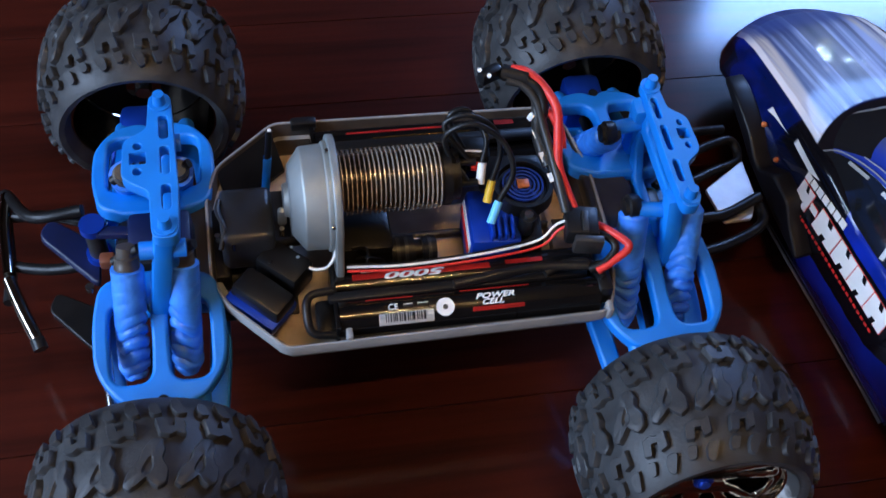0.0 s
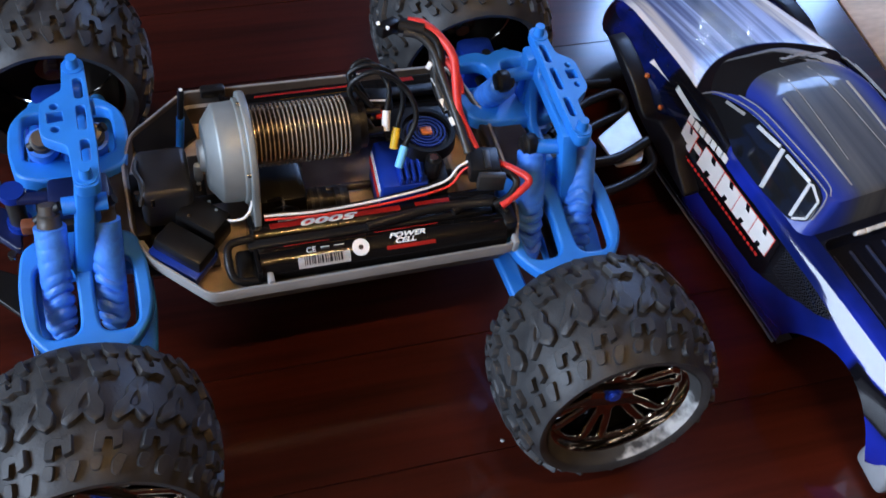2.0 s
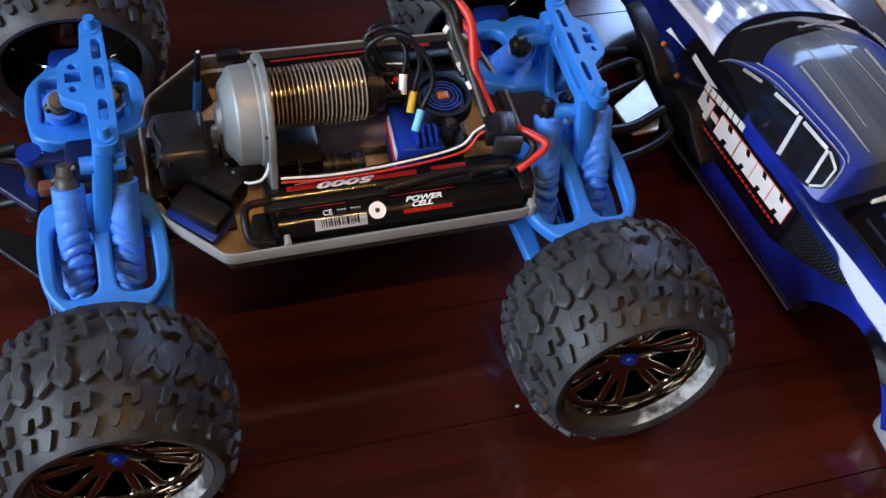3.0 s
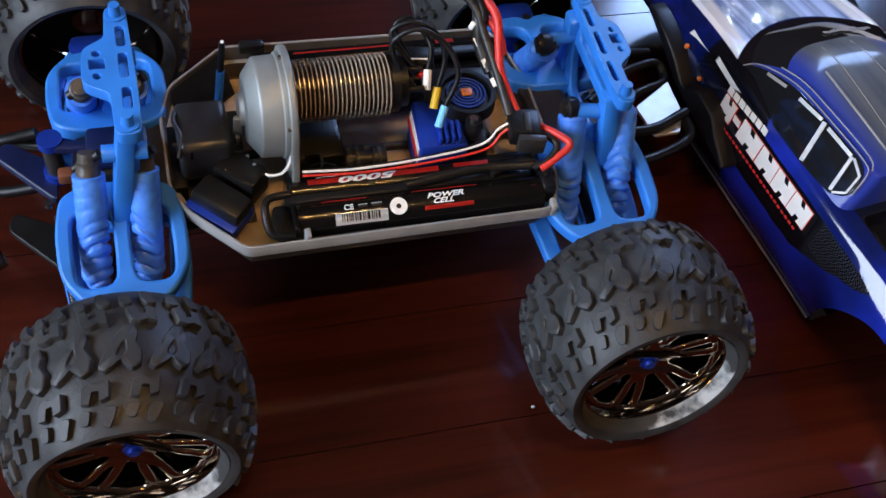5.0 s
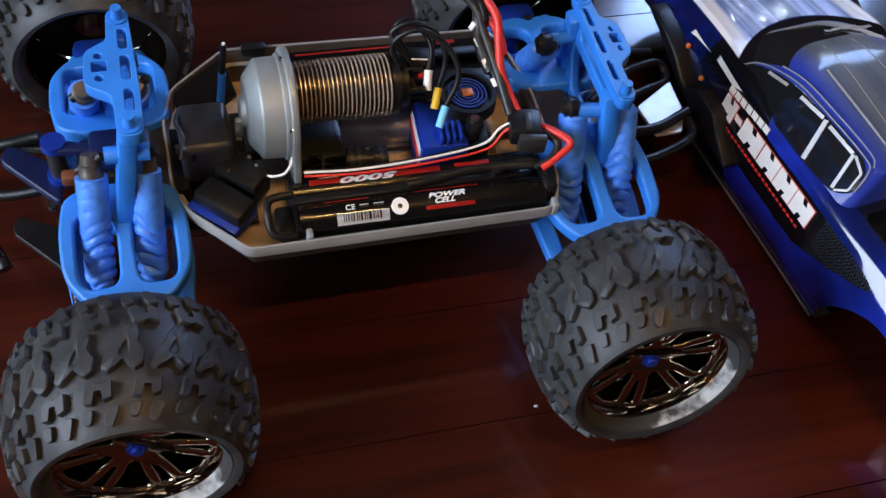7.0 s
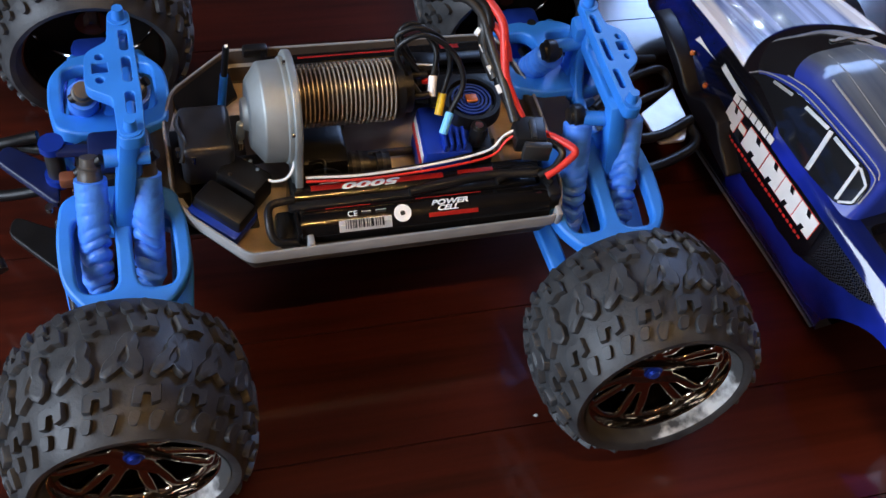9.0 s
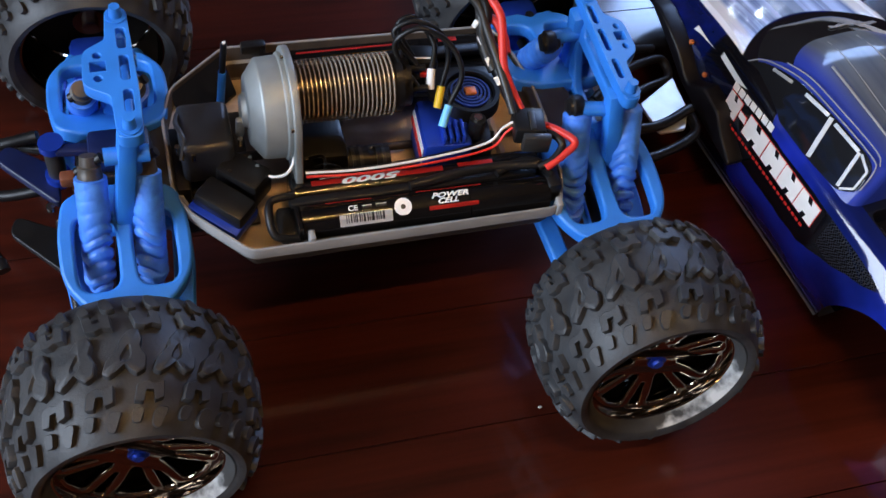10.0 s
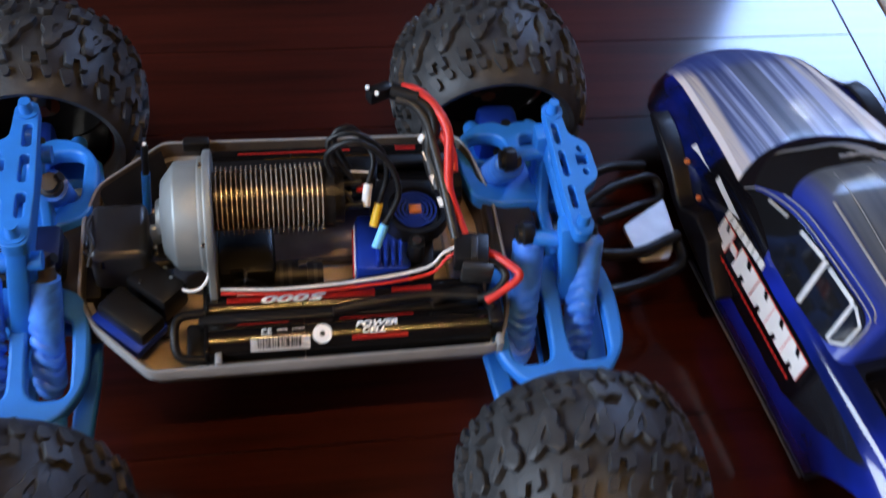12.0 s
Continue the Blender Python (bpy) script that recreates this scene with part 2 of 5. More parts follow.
    tone = blend(step(calc("SUBTRACT", calc("ADD", 0.0075, calc("MULTIPLY", wob, 0.3)), inset), 0.0, 0.002), tone, (0.74, 0.74, 0.74))
    mid = calc("MAXIMUM", step(calc("SUBTRACT", 0.0125, ay), 0.0, 0.0015), calc("MULTIPLY", calc("MULTIPLY", step(ay, 0.030, 0.032), step(calc("SUBTRACT", 0.036, ay), 0.0, 0.0015)), 0.5))
    tone = blend(calc("MULTIPLY", mid, 0.8), tone, (0.014, 0.018, 0.045))
    front = step(calc("ADD", x, wob), 0.196, 0.216)
    tone = blend(calc("MULTIPLY", front, 0.75), tone, (0.03, 0.06, 0.26))
    col = blend(hood, col, tone)
    # dark cowl between hood and windscreen, black bed
    cowl = calc("MULTIPLY", calc("MULTIPLY", step(calc("SUBTRACT", arc, x), 0.0, 0.002), step(x, 0.05, 0.052)), step(calc("SUBTRACT", 0.0715, ay), 0.0, 0.001))
    col = blend(cowl, col, (0.010, 0.008, 0.010))
    col = blend(calc("MULTIPLY", step(calc("MULTIPLY", x, -1.0), 0.07, 0.072), step(calc("SUBTRACT", 0.0625, ay), 0.0, 0.001)), col, (0.006, 0.007, 0.014))
    matt = calc("MULTIPLY", step(calc("SUBTRACT", side, ay), -0.001, 0.0012), step(x, 0.05, 0.052))
    l.new(col, b.inputs["Base Color"])
    gloss = n.new("ShaderNodeMapRange")
    gloss.inputs[3].default_value, gloss.inputs[4].default_value = 0.16, 0.42
    l.new(matt, gloss.inputs[0])
    l.new(gloss.outputs[0], b.inputs["Roughness"])
    lacquer = n.new("ShaderNodeMapRange")
    lacquer.inputs[3].default_value, lacquer.inputs[4].default_value = 1.0, 0.22
    l.new(calc("ADD", calc("MULTIPLY", calc("SUBTRACT", 1.0, matt), 0.12), calc("MULTIPLY", hood, 0.4)), b.inputs["Specular IOR Level"])
    l.new(matt, lacquer.inputs[0])
    l.new(calc("MULTIPLY", lacquer.outputs[0], calc("SUBTRACT", 1.0, calc("MULTIPLY", matt, calc("SUBTRACT", 1.0, hood)))), b.inputs["Coat Weight"])
    b.inputs["Coat Roughness"].default_value = 0.05
    # the thin moulded shell is slightly wavy
    wave = n.new("ShaderNodeBump")
    wave.inputs["Strength"].default_value, wave.inputs["Distance"].default_value = 0.10, 0.001
    l.new(calc("ADD", grain(45, (1, 1, 1), 2), calc("MULTIPLY", grain(260, (1, 1, 1), 3), 0.05)), wave.inputs["Height"])
    l.new(wave.outputs[0], b.inputs["Normal"])
    l.new(wave.outputs[0], b.inputs["Coat Normal"])
    return m


def roof_paint():
    """Lacquer of the cab: blue towards the sides, streaked grey along the middle of the roof."""
    m = mat("roof_lacquer", (0.11, 0.12, 0.125), 0.45, coat=0.3, coat_rough=0.08, bump=0.12, bump_scale=45, scale=90, big=3, stretch=(0.05, 1, 0.05), second=(0.035, 0.042, 0.06))
    n, l = m.node_tree.nodes, m.node_tree.links
    b = n["Principled BSDF"]
    tc, sep, ab, ramp, mix = (n.new("ShaderNode" + k) for k in ("TexCoord", "SeparateXYZ", "Math", "MapRange", "Mix"))
    ab.operation = "ABSOLUTE"
    l.new(tc.outputs["Object"], sep.inputs[0])
    l.new(sep.outputs[1], ab.inputs[0])
    ramp.inputs[1].default_value, ramp.inputs[2].default_value = 0.026, 0.046
    l.new(ab.outputs[0], ramp.inputs[0])
    mix.data_type = "RGBA"
    old = b.inputs["Base Color"].links[0].from_socket
    l.new(ramp.outputs[0], mix.inputs[0])
    l.new(old, mix.inputs[6])
    mix.inputs[7].default_value = (0.02, 0.04, 0.30, 1)
    l.new(mix.outputs[2], b.inputs["Base Color"])
    b.inputs["Specular IOR Level"].default_value = 0.15
    return m


ROOF = roof_paint()
LIVERY = livery()
TRIM = mat("trim_print", (0.5, 0.52, 0.55), 0.4, vary=0.2, scale=90)
GLASS_BLACK = mat("tinted_window", (0.008, 0.009, 0.011), 0.06, coat=1.0, vary=0.1)
BARCODE = mat("barcode_paper", (0.75, 0.74, 0.72), 0.5, vary=0.04)
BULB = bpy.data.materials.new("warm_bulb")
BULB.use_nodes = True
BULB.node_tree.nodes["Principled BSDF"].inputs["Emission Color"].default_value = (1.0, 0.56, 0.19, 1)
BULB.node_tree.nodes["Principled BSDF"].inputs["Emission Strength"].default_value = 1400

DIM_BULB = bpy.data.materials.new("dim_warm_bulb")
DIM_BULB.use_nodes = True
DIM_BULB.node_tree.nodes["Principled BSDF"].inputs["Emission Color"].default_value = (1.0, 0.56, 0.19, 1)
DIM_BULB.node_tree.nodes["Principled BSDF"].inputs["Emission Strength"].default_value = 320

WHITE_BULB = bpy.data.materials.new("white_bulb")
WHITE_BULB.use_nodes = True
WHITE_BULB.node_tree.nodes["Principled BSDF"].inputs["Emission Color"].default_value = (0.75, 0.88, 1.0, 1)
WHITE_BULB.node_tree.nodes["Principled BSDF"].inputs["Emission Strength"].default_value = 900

# ---- mesh helpers ----


def crisp(me):
    """Marks the rims of a plate's two flat faces as sharp, so that they shade flat beside their rounded edges."""
    bm = bmesh.new()
    bm.from_mesh(me)
    spread = {}
    for f in bm.faces:
        key = tuple(round(abs(c), 3) for c in f.normal)
        spread[key] = spread.get(key, 0.0) + f.calc_area()
    main = max(spread, key=spread.get)
    flat = {f for f in bm.faces if all(abs(abs(c) - m) < 0.003 for c, m in zip(f.normal, main))}
    for e in bm.edges:
        if len(e.link_faces) == 2 and (e.link_faces[0] in flat) != (e.link_faces[1] in flat):
            e.smooth = False
    bm.to_mesh(me)
    bm.free()


def part(name, data, material, parent=None, label="", smooth=True):
    """Links a bmesh or mesh as one object, under a thing or a part."""
    if isinstance(data, bmesh.types.BMesh):
        me = bpy.data.meshes.new(name)
        bmesh.ops.recalc_face_normals(data, faces=data.faces)
        data.to_mesh(me)
        data.free()
    else:
        me = data
    mats = material if isinstance(material, (list, tuple)) else [material]
    for m in mats:
        me.materials.append(m)
    if smooth:
        me.shade_smooth()
        me.set_sharp_from_angle(angle=radians(38))
        if me.get("plate"):
            crisp(me)
    ob = new(name, me)
    if parent is not None:
        ob.parent = parent
    if label:
        ob["label"] = label
    return ob


def thing(name, label, category, m=None, group="", kind=""):
    ob = new(name)
    ob.empty_display_size = 0.05
    if m is not None:
        ob.matrix_world = m
    return tagged(ob, label, category, group, kind)


def box(bm, size, m, bevel=0.0, seg=2, taper=1.0):
    vs = bmesh.ops.create_cube(bm, size=1.0)["verts"]
    for v in vs:
        k = taper if v.co.z > 0 else 1.0
        v.co = Vector((v.co.x * size[0] * k, v.co.y * size[1] * k, v.co.z * size[2]))
    if bevel:
        es = list({e for v in vs for e in v.link_edges})
        r = bmesh.ops.bevel(bm, geom=es, offset=bevel, segments=seg, profile=0.5, affect="EDGES")
        vs = list({v for f in r["faces"] for v in f.verts} | {v for v in vs if v.is_valid})
    bmesh.ops.transform(bm, matrix=m, verts=vs)
    return bm


def boxed(size, m, bevel=0.0, seg=2, taper=1.0):
    return box(bmesh.new(), size, m, bevel, seg, taper)


def rod(bm, a, b, r, r2=None, seg=16, caps=True):
    a, b = Vector(a), Vector(b)
    m = Matrix.Translation((a + b) / 2) @ (b - a).to_track_quat("Z", "Y").to_matrix().to_4x4()
    bmesh.ops.create_cone(bm, cap_ends=caps, segments=seg, radius1=r, radius2=r if r2 is None else r2, depth=(b - a).length, matrix=m)
    return bm


def rods(*items, seg=16):
    bm = bmesh.new()
    for a, b, r in items:
        rod(bm, a, b, r, seg=seg)
    return bm


def spline(points, n=8):
    """Points along a smooth curve through the given ones."""
    p = [Vector(q) for q in points]
    p = [p[0] * 2 - p[1], *p, p[-1] * 2 - p[-2]]
    out = []
    for i in range(1, len(p) - 2):
        for k in range(n):
            t = k / n
            a, b, c, d = p[i - 1], p[i], p[i + 1], p[i + 2]
            out.append(0.5 * (2 * b + (c - a) * t + (2 * a - 5 * b + 4 * c - d) * t * t + (3 * b - a - 3 * c + d) * t ** 3))
    return [*out, p[-2]]


def tube(bm, points, r, seg=10, n=8, curved=True):
    """A round cable or bar along points, closed at its ends."""
    path = spline(points, n) if curved else [Vector(q) for q in points]
    rings, side = [], None
    for i, q in enumerate(path):
        way = (path[min(i + 1, len(path) - 1)] - path[max(i - 1, 0)]).normalized()
        if side is None:
            side = way.orthogonal().normalized()
        side = (side - way * side.dot(way)).normalized()
        up = way.cross(side)
        rings.append([bm.verts.new(q + r * (math.cos(k * math.tau / seg) * side + math.sin(k * math.tau / seg) * up)) for k in range(seg)])
    for a, b in zip(rings, rings[1:]):
        for k in range(seg):
            bm.faces.new((a[k], a[(k + 1) % seg], b[(k + 1) % seg], b[k]))
    bm.faces.new(rings[0])
    bm.faces.new(rings[-1][::-1])
    return bm


def tubed(points, r, seg=10, n=8, curved=True):
    return tube(bmesh.new(), points, r, seg, n, curved)


def turned(profile, seg=48, closed=False):
    """A body of revolution about y from (y, radius) pairs."""
    bm = bmesh.new()
    rings = [[bm.verts.new((r * math.cos(k * math.tau / seg), y, r * math.sin(k * math.tau / seg))) for k in range(seg)] for y, r in profile]
    pairs = list(zip(rings, rings[1:])) + ([(rings[-1], rings[0])] if closed else [])
    for a, b in pairs:
        for k in range(seg):
            bm.faces.new((a[k], b[k], b[(k + 1) % seg], a[(k + 1) % seg]))
    return bm


def rounded(points, r, n=5):
    """A closed 2D outline with its corners rounded by r, or by the third number of a point."""
    out = []
    for i, p in enumerate(points):
        a, b, c = Vector(points[i - 1][:2]), Vector(p[:2]), Vector(points[(i + 1) % len(points)][:2])
        q = p[2] if len(p) > 2 else r
        q = min(q, (a - b).length * 0.49, (c - b).length * 0.49)
        s, e = b + (a - b).normalized() * q, b + (c - b).normalized() * q
        for k in range(n + 1):
            t = k / n
            out.append((1 - t) ** 2 * s + 2 * t * (1 - t) * b + t * t * e)
    return out


def plate(loops, thick, bevel=0.0):
    """A flat plate in xy with holes, its edges rounded; the mesh lies about z = 0."""
    cu = bpy.data.curves.new("plate", "CURVE")
    cu.dimensions, cu.fill_mode = "2D", "BOTH"
    cu.extrude, cu.bevel_depth, cu.bevel_resolution, cu.offset = max(thick / 2 - bevel, 0.0), bevel, 2, -bevel
    for loop in loops:
        sp = cu.splines.new("POLY")
        sp.points.add(len(loop) - 1)
        for q, p in zip(sp.points, loop):
            q.co = (p[0], p[1], 0, 1)
        sp.use_cyclic_u = True
    ob = bpy.data.objects.new("plate", cu)
    scene.collection.objects.link(ob)
    bpy.context.view_layer.update()
    me = bpy.data.meshes.new_from_object(ob.evaluated_get(bpy.context.evaluated_depsgraph_get()))
    bpy.data.objects.remove(ob)
    bpy.data.curves.remove(cu)
    bm = bmesh.new()
    bm.from_mesh(me)
    bmesh.ops.remove_doubles(bm, verts=bm.verts, dist=1e-6)
    bm.to_mesh(me)
    bm.free()
    me["plate"] = 1
    return me


def moved(me, m):
    me.transform(m)
    return me


def slot(cx, cy, lx, ly, r=None, n=5):
    """A rounded rectangular outline."""
    r = min(lx, ly) / 2 if r is None else r
    return rounded([(cx - lx / 2, cy - ly / 2), (cx + lx / 2, cy - ly / 2), (cx + lx / 2, cy + ly / 2), (cx - lx / 2, cy + ly / 2)], r, n)


def ring2(cx, cy, r, n=14):
    return [(cx + r * math.cos(k * math.tau / n), cy + r * math.sin(k * math.tau / n)) for k in range(n)]


# planes: x and y of a plate laid onto two axes of the world
def laid(ax, ay, at):
    ax, ay = Vector(ax).normalized(), Vector(ay).normalized()
    az = ax.cross(ay).normalized()
    return Matrix.Translation(at) @ Matrix((ax, ay, az)).transposed().to_4x4()


def lettering(text, size, depth=0.0004, lean=0.0):
    cu = bpy.data.curves.new("lettering", "FONT")
    cu.body, cu.size, cu.extrude, cu.align_x, cu.align_y = text, size, depth / 2, "CENTER", "CENTER"
    cu.resolution_u, cu.shear, cu.offset = 3, lean, 0.03 * size if lean else 0.0
    ob = bpy.data.objects.new("lettering", cu)
    scene.collection.objects.link(ob)
    bpy.context.view_layer.update()
    me = bpy.data.meshes.new_from_object(ob.evaluated_get(bpy.context.evaluated_depsgraph_get()))
    bpy.data.objects.remove(ob)
    bpy.data.curves.remove(cu)
    return me


# ---- room ----
X0, X1, Y0, Y1, H = -2.2, 3.2, -2.4, 2.4, 2.6


def wall(name, size, at, label):
    return tagged(part(name, boxed(size, pose(*at)), PLASTER), label, "wall", kind="structure")


wall("wall_south", (X1 - X0 + 0.2, 0.1, H), ((X0 + X1) / 2, Y0 - 0.05, H / 2), "plain unseen wall, dark to limit reflections")
wall("wall_east", (0.1, Y1 - Y0, H), (X1 + 0.05, 0, H / 2), "plain unseen wall, dark to limit reflections")


def pierced_wall(name, along, fixed, a0, a1, o0, o1, z0, z1, label):
    """A wall with one window opening, of four blocks joined into one mesh."""
    bm = bmesh.new()
    for s, e, lo, hi in ((a0, o0, 0, H), (o1, a1, 0, H), (o0, o1, 0, z0), (o0, o1, z1, H)):
        size = (e - s, 0.1, hi - lo) if along == "x" else (0.1, e - s, hi - lo)
        at = ((s + e) / 2, fixed, (lo + hi) / 2) if along == "x" else (fixed, (s + e) / 2, (lo + hi) / 2)
        box(bm, size, pose(*at))
    return tagged(part(name, bm, PLASTER), label, "wall", kind="structure")


pierced_wall("wall_north", "x", Y1 + 0.05, X0 - 0.1, X1 + 0.1, 1.58, 2.78, 1.52, 2.32, "unseen wall with a window opening, dark to limit reflections")
pierced_wall("wall_west", "y", X0 - 0.05, Y0, Y1, -1.73, 0.57, 0.78, 1.98, "unseen wall with a window opening, dark to limit reflections")
tagged(part("ceiling", boxed((X1 - X0, Y1 - Y0, 0.1), pose((X0 + X1) / 2, 0, H + 0.05)), CEILING), "plain unseen ceiling, dark to limit reflections", "ceiling", kind="structure")


def window(name, m, w, h):
    win = tagged(new(name), "white painted window with a single mullion", "window", kind="structure")
    win.matrix_world = m
    bm = bmesh.new()
    for size, at in (((w, 0.05, 0.06), (0, 0, h / 2 - 0.03)), ((w, 0.05, 0.06), (0, 0, 0.03 - h / 2)),
                     ((0.06, 0.05, h - 0.12), (0.03 - w / 2, 0, 0)), ((0.06, 0.05, h - 0.12), (w / 2 - 0.03, 0, 0)),
                     ((0.04, 0.04, h - 0.12), (0, 0, 0))):
        box(bm, size, pose(*at), 0.004)
    part("window_frame", bm, FRAME_WHITE, win)
    part("window_sill", boxed((w + 0.1, 0.16, 0.03), pose(0, -0.06, -h / 2 - 0.016), 0.005), FRAME_WHITE, win)


window("window_1", pose(2.18, Y1 + 0.06, 1.92), 1.2, 0.8)
window("window_2", pose(X0 - 0.06, -0.58, 1.38, 0, 0, 90), 2.3, 1.2)


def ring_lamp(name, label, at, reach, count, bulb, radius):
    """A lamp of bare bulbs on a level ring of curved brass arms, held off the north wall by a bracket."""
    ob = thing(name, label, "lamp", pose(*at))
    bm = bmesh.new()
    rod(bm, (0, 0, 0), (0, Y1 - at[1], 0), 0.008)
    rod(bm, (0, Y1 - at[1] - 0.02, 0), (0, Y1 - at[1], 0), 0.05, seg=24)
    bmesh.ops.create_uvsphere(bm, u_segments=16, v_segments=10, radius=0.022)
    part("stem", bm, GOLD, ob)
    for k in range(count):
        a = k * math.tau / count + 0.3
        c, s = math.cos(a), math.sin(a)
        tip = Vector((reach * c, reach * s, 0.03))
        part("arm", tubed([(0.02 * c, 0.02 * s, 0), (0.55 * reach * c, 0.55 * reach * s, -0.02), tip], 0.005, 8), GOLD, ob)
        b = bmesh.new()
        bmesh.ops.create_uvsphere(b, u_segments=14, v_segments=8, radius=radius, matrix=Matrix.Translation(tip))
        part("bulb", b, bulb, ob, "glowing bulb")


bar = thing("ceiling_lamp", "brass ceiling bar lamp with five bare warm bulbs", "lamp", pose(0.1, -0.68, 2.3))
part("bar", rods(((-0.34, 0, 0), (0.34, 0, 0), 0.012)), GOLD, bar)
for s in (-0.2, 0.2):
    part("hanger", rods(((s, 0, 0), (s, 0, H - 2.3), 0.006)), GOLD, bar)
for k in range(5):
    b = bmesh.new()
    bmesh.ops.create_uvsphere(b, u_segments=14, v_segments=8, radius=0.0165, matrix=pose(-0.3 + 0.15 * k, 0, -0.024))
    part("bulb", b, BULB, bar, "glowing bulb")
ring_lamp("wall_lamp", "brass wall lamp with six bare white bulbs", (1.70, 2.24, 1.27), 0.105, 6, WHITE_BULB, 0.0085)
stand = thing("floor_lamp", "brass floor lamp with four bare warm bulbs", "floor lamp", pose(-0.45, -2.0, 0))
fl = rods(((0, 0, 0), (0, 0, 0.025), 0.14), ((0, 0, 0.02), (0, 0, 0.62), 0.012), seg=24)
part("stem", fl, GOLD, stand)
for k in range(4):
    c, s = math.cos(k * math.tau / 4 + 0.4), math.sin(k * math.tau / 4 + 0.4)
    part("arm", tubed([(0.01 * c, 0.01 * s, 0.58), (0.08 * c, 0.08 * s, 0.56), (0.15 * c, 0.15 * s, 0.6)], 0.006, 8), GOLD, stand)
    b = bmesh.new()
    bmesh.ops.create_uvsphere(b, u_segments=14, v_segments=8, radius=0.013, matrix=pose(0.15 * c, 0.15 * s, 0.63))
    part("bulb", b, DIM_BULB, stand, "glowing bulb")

# ---- the truck chassis ----
truck = thing("toy_truck", "blue and black radio-controlled monster truck chassis without its body shell", "toy truck")

# wheels: the wheel's outer face looks to -y
PROFILE = [(-0.0330, 0.0458), (-0.0410, 0.0488), (-0.0450, 0.0528), (-0.0455, 0.0568), (-0.0422, 0.0610), (-0.0330, 0.0652), (-0.0165, 0.0682), (0, 0.0690)]
PROFILE += [(0.0165, 0.0682), (0.0320, 0.0652), (0.0400, 0.0610), (0.0425, 0.0568), (0.0412, 0.0530), (0.0372, 0.0504), (0.0320, 0.0490)]
PROFILE = [(y, r - 0.0016 if r > 0.0609 else r) for y, r in PROFILE]
ARC = [0.0]
for p, q in zip(PROFILE, PROFILE[1:]):
    ARC.append(ARC[-1] + math.dist(p, q))
ARC = [a - ARC[-1] / 2 for a in ARC]


def on_tyre(turn, w, lift):
    """A point on the tyre at an angle, w metres across from the crown's middle, lifted along the normal."""
    y, r = np.interp(w, ARC, [p[0] for p in PROFILE]), np.interp(w, ARC, [p[1] for p in PROFILE])
    y2, r2 = np.interp(w + 0.002, ARC, [p[0] for p in PROFILE]), np.interp(w + 0.002, ARC, [p[1] for p in PROFILE])
    y1, r1 = np.interp(w - 0.002, ARC, [p[0] for p in PROFILE]), np.interp(w - 0.002, ARC, [p[1] for p in PROFILE])
    ty, tr = y2 - y1, r2 - r1
    k = math.hypot(ty, tr) or 1
    y, r = y - lift * tr / k, r + lift * ty / k
    return (r * math.cos(turn), y, r * math.sin(turn))


def lug(verts, faces, turn, outline, high, flip=1, dent=0.0, size=1.0):
    """One tread block: outline of (along, across) metres, its shoulders rounded, its top dented by a smaller copy of the outline."""
    n, first = len(outline), len(verts)
    cs, cw = sum(p[0] for p in outline) / n, sum(p[1] for p in outline) / n
    layers = [(-0.001, 1.05 * size), (high * 0.86, 1.0 * size), (high, 0.93 * size)]
    if dent:
        layers += [(high, -1.0), (high - dent, -0.6)]
    for lift, k in layers:
        for s, w in outline:
            if k > 0:
                s, w = cs + (s - cs) * k, cw + (w - cw) * k
            else:  # a slim drop in the middle of the block
                a = math.atan2(w - cw, s - cs)
                s, w = cs - k * (0.0028 - 0.0012 * math.sin(a)) * math.cos(a) - 0.34 * -k * 0.005 * math.sin(a), cw + 0.0012 - k * 0.0052 * math.sin(a)
            verts.append(on_tyre(turn + 0.93 * s / 0.069, flip * w, lift))
    for a in range(len(layers) - 1):
        for i in range(n):
            j = (i + 1) % n
            faces.append((first + a * n + i, first + a * n + j, first + (a + 1) * n + j, first + (a + 1) * n + i))
    faces.append(tuple(first + (len(layers) - 1) * n + i for i in range(n)))


def soft(points, r=0.0016):
    return [tuple(p) for p in rounded(points, r, 2)]


def leaning(points, lean, grow=1.0, r=0.0010):
    """An outline that leans along the tread towards its upper side."""
    return soft([((p[0] - lean * p[1]) * grow, p[1] * grow) for p in points], r)


ARROW = leaning([(0.0026, 0.0140), (-0.0026, 0.0140), (-0.0060, 0.0080), (-0.0056, 0.0034), (-0.0104, -0.0024), (-0.0112, -0.0092), (-0.0070, -0.0116), (-0.0034, -0.0094), (0.0000, -0.0058), (0.0034, -0.0094), (0.0070, -0.0116), (0.0112, -0.0092), (0.0104, -0.0024), (0.0056, 0.0034), (0.0060, 0.0080)], 0.30, 1.06, 0.0013)
HOOK = leaning([(-0.0080, -0.0160), (-0.0022, -0.0176), (0.0024, -0.0158), (0.0082, -0.0172), (0.0092, -0.0270), (0.0038, -0.0280), (0.0026, -0.0208), (-0.0022, -0.0212), (-0.0030, -0.0276), (-0.0086, -0.0262)], 0.16, 1.0, 0.0008)
KNOB = leaning([(-0.0060, -0.0300), (0.0004, -0.0292), (0.0042, -0.0330), (0.0056, -0.0392), (0.0014, -0.0408), (-0.0020, -0.0362)], -0.10, 1.0, 0.0018)
KNOB_SHORT = leaning([(-0.0046, -0.0298), (0.0014, -0.0290), (0.0042, -0.0326), (0.0044, -0.0366), (-0.0004, -0.0372)], -0.10, 1.0, 0.0016)


